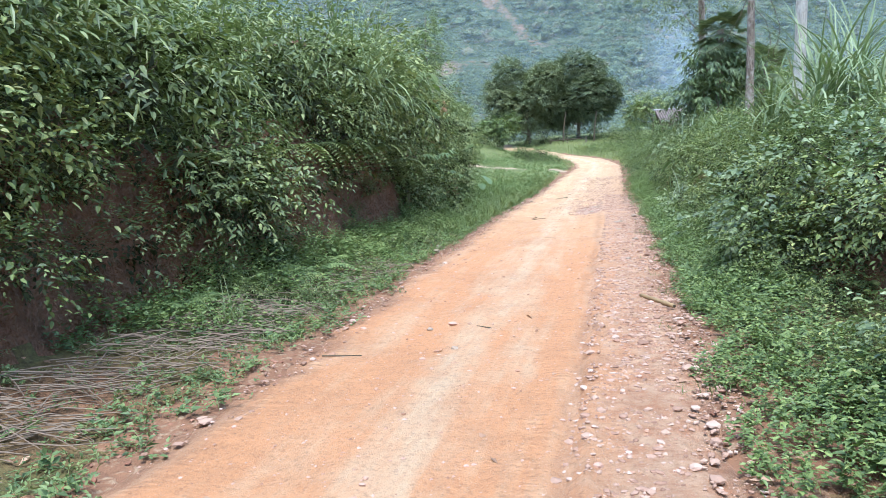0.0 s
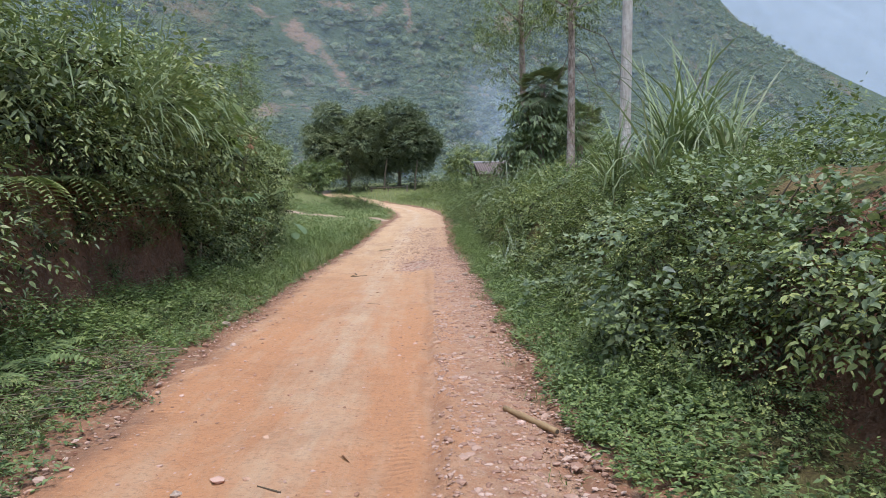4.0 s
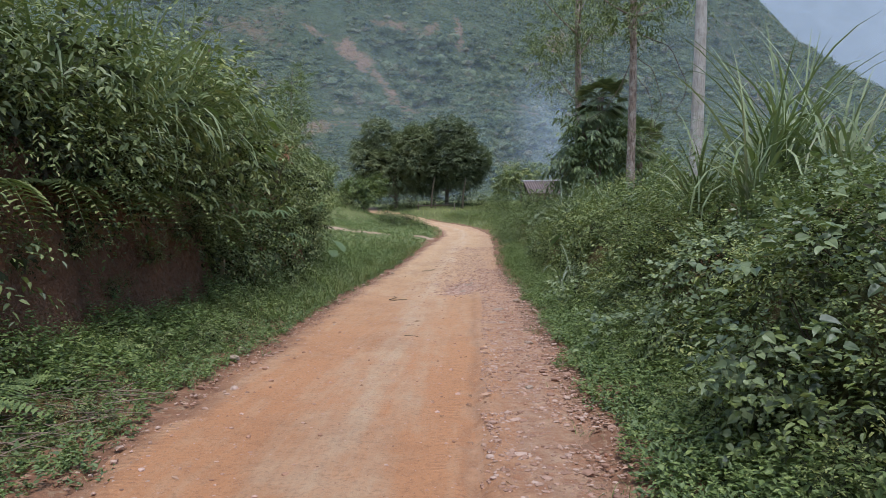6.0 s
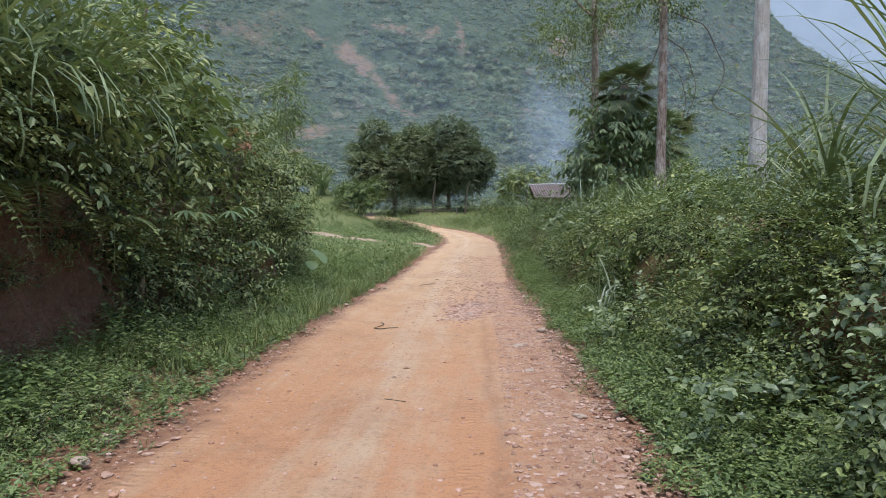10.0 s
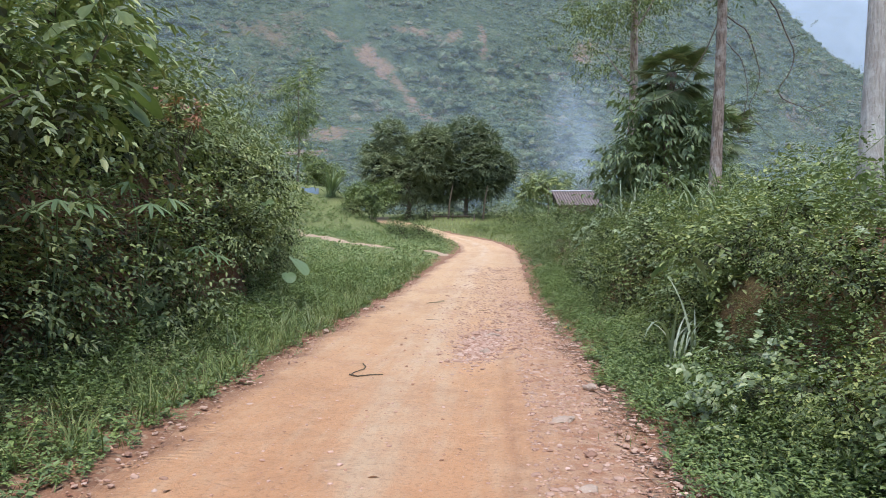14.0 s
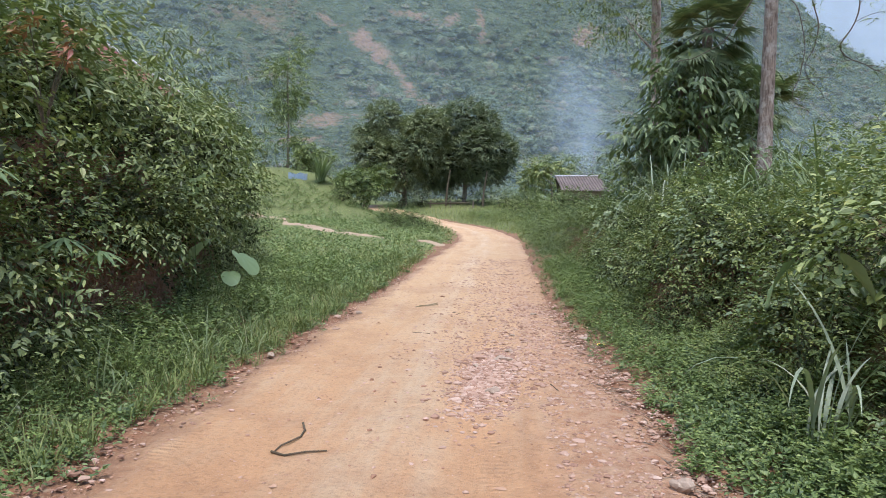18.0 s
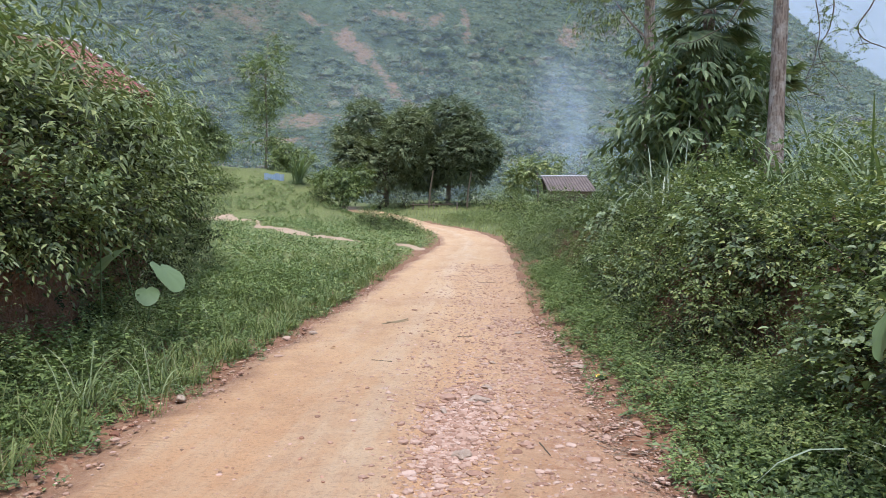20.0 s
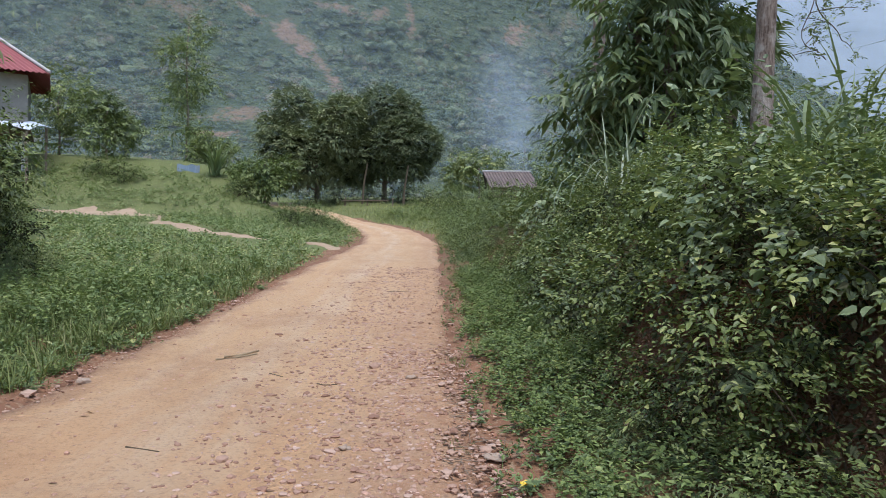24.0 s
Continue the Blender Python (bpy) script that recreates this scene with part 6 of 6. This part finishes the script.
M_REDROOF = rough_mat("red_sheet_roof", (0.36, 0.105, 0.10), (0.28, 0.085, 0.08), 0.8, 12.0, 0.55, 0.15, 0.01)
M_TRIM = rough_mat("pale_trim", (0.62, 0.55, 0.50), (0.5, 0.45, 0.40), 1.0, 15.0, 0.7, 0.1, 0.005)
M_WALL = rough_mat("pale_boards", (0.34, 0.31, 0.26), (0.24, 0.21, 0.17), 1.2, 14.0, 0.85, 0.3, 0.01)
M_TARP = rough_mat("white_tarp", (0.72, 0.75, 0.78), (0.6, 0.63, 0.66), 1.0, 9.0, 0.5, 0.2, 0.01)
M_RUSTY = rough_mat("weathered_sheet", (0.19, 0.145, 0.125), (0.12, 0.09, 0.075), 1.1, 10.0, 0.9, 0.2, 0.01, (0.26, 0.19, 0.165))
M_BLUE = rough_mat("blue_tarp", (0.24, 0.31, 0.38), (0.33, 0.36, 0.39), 2.0, 12.0, 0.5, 0.2, 0.01)

house = empty("house", "stilt house with a red hipped sheet roof on the slope", "house")
mesh_of("roof", *sheet_roof((-32, 58, 9.7), (-20.3, 58, 9.7), (-25, 61.8, 13.3), (-32, 61.8, 13.3), 40), M_REDROOF, house)
mesh_of("roof", *sheet_roof((-20.3, 58, 9.7), (-20.3, 65.6, 9.7), (-25, 61.8, 13.3), (-25, 61.79, 13.3), 24), M_REDROOF, house)
mesh_of("roof", *sheet_roof((-20.3, 65.6, 9.7), (-32, 65.6, 9.7), (-32, 61.8, 13.3), (-25, 61.8, 13.3), 40), M_REDROOF, house)
mesh_of("ridge_cap", *tube([(-20.3, 58, 9.76), (-25, 61.8, 13.38)], [0.09, 0.09], 8), M_TRIM, house, "pale hip capping")
mesh_of("ridge_cap", *tube([(-25, 61.8, 13.4), (-32, 61.8, 13.4)], [0.09, 0.09], 8), M_TRIM, house, "pale ridge capping")
part("wall", box(bmesh.new(), -31.5, -21.4, 59, 59.15, 6.6, 9.65), M_WALL, house, "pale board front wall")
part("wall", box(bmesh.new(), -21.55, -21.4, 59.15, 64.6, 6.6, 9.65), M_WALL, house, "pale board side wall")
part("deck", box(bmesh.new(), -31.6, -21.2, 58.8, 64.8, 6.4, 6.6), M_BARK_RED, house)
for x in (-31.2, -27.9, -24.7, -21.6):
    for y in (59.1, 64.4):
        part("post", box(bmesh.new(), x - 0.1, x + 0.1, y - 0.1, y + 0.1, 2.5, 6.4), M_TRIM, house)
house.matrix_basis = Matrix.Translation((-20.3, 58, 0)) @ Matrix.Rotation(radians(28), 4, 'Z') @ Matrix.Translation((20.3, -58, 0))
shed = empty("lean_to", "low shelter covered with a white tarpaulin sheet", "shelter")
xg, yg = np.meshgrid(np.linspace(-24.5, -20.4, 19), np.linspace(56.2, 58.4, 9))
zg = 7.3 - 0.11 * (xg + 24.5) - 0.22 * (58.4 - yg) + 0.1 * np.sin(xg * 3.0) * np.cos(yg * 2.2)
v = np.stack([xg, yg, zg], -1).reshape(-1, 3)
j = (np.arange(8)[:, None] * 19 + np.arange(18)[None]).reshape(-1)
f = np.stack([j, j + 1, j + 20, j + 19], 1)
mesh_of("cover", np.concatenate([v, v - UP * 0.02]), np.concatenate([f, f[:, ::-1] + len(v)]), M_TARP, shed)
for x, y in ((-24.4, 56.3), (-20.6, 56.3), (-24.4, 58.2), (-20.6, 58.2)):
    part("post", box(bmesh.new(), x - 0.05, x + 0.05, y - 0.05, y + 0.05, float(whole(x, y)) - 0.2, 7.2 - 0.11 * (x + 24.5) - 0.22 * (58.4 - y) - 0.03), M_BARK_RED, shed)

hut = empty("hut", "small hut with a weathered brown sheet roof", "hut")
mesh_of("roof", *sheet_roof((4.9, 65, 4.35), (8.3, 65, 4.35), (7.8, 67, 5.55), (4.55, 67, 5.5), 16), M_RUSTY, hut)
mesh_of("roof", *sheet_roof((8.3, 69, 4.35), (4.9, 69, 4.35), (4.55, 67, 5.5), (7.8, 67, 5.55), 16), M_RUSTY, hut)
mesh_of("ridge_cap", *tube([(4.5, 67, 5.53), (7.85, 67, 5.58)], [0.06, 0.06], 8), M_TRIM, hut, "pale ridge capping")
part("wall", box(bmesh.new(), 5.1, 8.0, 65.4, 65.5, float(whole(6.5, 65.4)) - 0.2, 4.45), M_BARK_RED, hut, "dark board wall")
part("wall", box(bmesh.new(), 5.1, 8.0, 68.5, 68.6, float(whole(6.5, 68.5)) - 0.2, 4.45), M_BARK_RED, hut, "dark board wall")
for x in (5.1, 7.9):
    part("wall", box(bmesh.new(), x, x + 0.1, 65.5, 68.5, float(whole(x, 67)) - 0.2, 4.45), M_BARK_RED, hut, "dark board wall")
rail = empty("pole_fence", "low pole rail on posts under the dark trees", "fence")
mesh_of("rail", *tube([(-5.0, 66, 3.25), (-3.2, 66.05, 3.3), (-1.8, 66, 3.34)], [0.045, 0.05, 0.04], 8), M_TWIG, rail)
for x in (-4.8, -3.3, -1.6):
    mesh_of("post", *tube([(x, 66.1, float(whole(x, 66.1)) - 0.2), (x + 0.03, 66.1, 3.5)], [0.05, 0.045], 8), M_BARK_RED, rail)
for x, y, h in ((-3.7, 66.8, 3.0), (-0.9, 66.9, 3.0)):
    th = empty("bare_tree", "thin pale tree trunk beside the rail", "tree")
    g0 = float(whole(x, y))
    th.location = (x, y, g0 - 0.2)
    mesh_of("trunk", *tube([(0, 0, 0), (0.08, 0, h * 0.5), (0.3, 0, h)], [0.09, 0.07, 0.05], 9), M_TWIG, th)
tarp = empty("blue_sheet", "crumpled light blue sheet at the meadow's edge", "sheet")
xg, zg = np.meshgrid(np.linspace(-13.9, -12.6, 11), np.linspace(0, 0.45, 6))
v = np.stack([xg, 60 + 0.1 * np.sin(xg * 6) + 0.05 * zg, float(whole(-13.2, 60)) - 0.05 + zg + 0.05 * np.sin(xg * 9)], -1).reshape(-1, 3)
j = (np.arange(5)[:, None] * 11 + np.arange(10)[None]).reshape(-1)
f = np.stack([j, j + 1, j + 12, j + 11], 1)
mesh_of("cloth", np.concatenate([v, v + np.array([0, 0.03, 0])]), np.concatenate([f, f[:, ::-1] + len(v)]), M_BLUE, tarp)

# smoke of a fire behind the hut
M_SMOKE = bpy.data.materials.new("smoke")
M_SMOKE.use_nodes = True
nt = M_SMOKE.node_tree
nt.nodes.remove(nt.nodes["Principled BSDF"])
co = n_coord(nt)
sx, sy, sz_ = n_sep(nt, co)
fall = n_math(nt, 'SUBTRACT', 1.0, n_math(nt, 'MULTIPLY', sx, sx), True)
rise = n_math(nt, 'MULTIPLY', n_math(nt, 'MULTIPLY', sz_, n_math(nt, 'SUBTRACT', 1.0, sz_)), 4.0, True)
puff = n_ramp(nt, n_noise(nt, 2.2, 5.0, 0.6, co, 0.8), [(0.32, (0, 0, 0)), (0.75, (1, 1, 1))])
alpha = n_math(nt, 'MULTIPLY', n_math(nt, 'MULTIPLY', n_math(nt, 'MULTIPLY', fall, fall), rise), n_math(nt, 'MULTIPLY', puff, 0.19))
dif, clear, ms = nt.nodes.new("ShaderNodeBsdfDiffuse"), nt.nodes.new("ShaderNodeBsdfTransparent"), nt.nodes.new("ShaderNodeMixShader")
dif.inputs["Color"].default_value = (0.72, 0.80, 0.90, 1)
nt.links.new(alpha, ms.inputs[0])
nt.links.new(clear.outputs[0], ms.inputs[1])
nt.links.new(dif.outputs[0], ms.inputs[2])
nt.links.new(ms.outputs[0], nt.nodes["Material Output"].inputs[0])
smoke = empty("smoke", "thin bluish smoke drifting up behind the hut", "smoke")
for i, (x, y, w, h, yaw) in enumerate(((7.0, 70, 2.0, 7, 10), (7.2, 72, 2.6, 9, -15), (6.6, 74, 3.0, 12, 25), (7.4, 76, 4.0, 13, -5), (7.0, 78, 5.0, 15, 15), (8.6, 80, 6.0, 16, -20))):
    xg, zg = np.meshgrid(np.linspace(-1, 1, 13), np.linspace(0, 1, 13))
    v = np.stack([xg + 0.35 * np.sin(zg * 4 + i) * zg, 0.3 * np.sin(xg * 2 + zg * 3 + i), zg], -1).reshape(-1, 3)
    j = (np.arange(12)[:, None] * 13 + np.arange(12)[None]).reshape(-1)
    ob = mesh_of("wisp", v, np.stack([j, j + 1, j + 14, j + 13], 1), M_SMOKE, smoke, smooth=True)
    ob.matrix_basis = pose(x, y, 3.5, 0, 0, yaw) @ Matrix.Diagonal((w, 1.0, h, 1))

# one see-through sheet added across the valley before the slope, imitating thin smoke haze
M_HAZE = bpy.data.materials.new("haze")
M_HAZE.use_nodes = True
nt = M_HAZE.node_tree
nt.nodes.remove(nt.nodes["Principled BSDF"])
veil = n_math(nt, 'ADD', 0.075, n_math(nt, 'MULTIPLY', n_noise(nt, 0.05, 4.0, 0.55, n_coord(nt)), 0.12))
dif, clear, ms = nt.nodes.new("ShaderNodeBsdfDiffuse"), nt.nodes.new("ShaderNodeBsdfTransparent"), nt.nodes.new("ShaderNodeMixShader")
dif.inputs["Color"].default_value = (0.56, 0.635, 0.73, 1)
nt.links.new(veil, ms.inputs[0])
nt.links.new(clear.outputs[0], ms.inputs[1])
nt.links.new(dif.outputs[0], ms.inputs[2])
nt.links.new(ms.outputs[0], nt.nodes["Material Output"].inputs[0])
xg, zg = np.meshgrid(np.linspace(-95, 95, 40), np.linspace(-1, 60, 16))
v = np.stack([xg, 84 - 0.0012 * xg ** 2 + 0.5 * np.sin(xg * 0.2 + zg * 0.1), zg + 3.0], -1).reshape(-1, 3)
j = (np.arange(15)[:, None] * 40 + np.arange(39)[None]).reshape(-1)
haze = tagged(mesh_of("valley_haze", v, np.stack([j, j + 1, j + 41, j + 40], 1), M_HAZE, smooth=True), "thin bluish see-through sheet imitating smoke haze across the valley", "haze", kind="stuff")
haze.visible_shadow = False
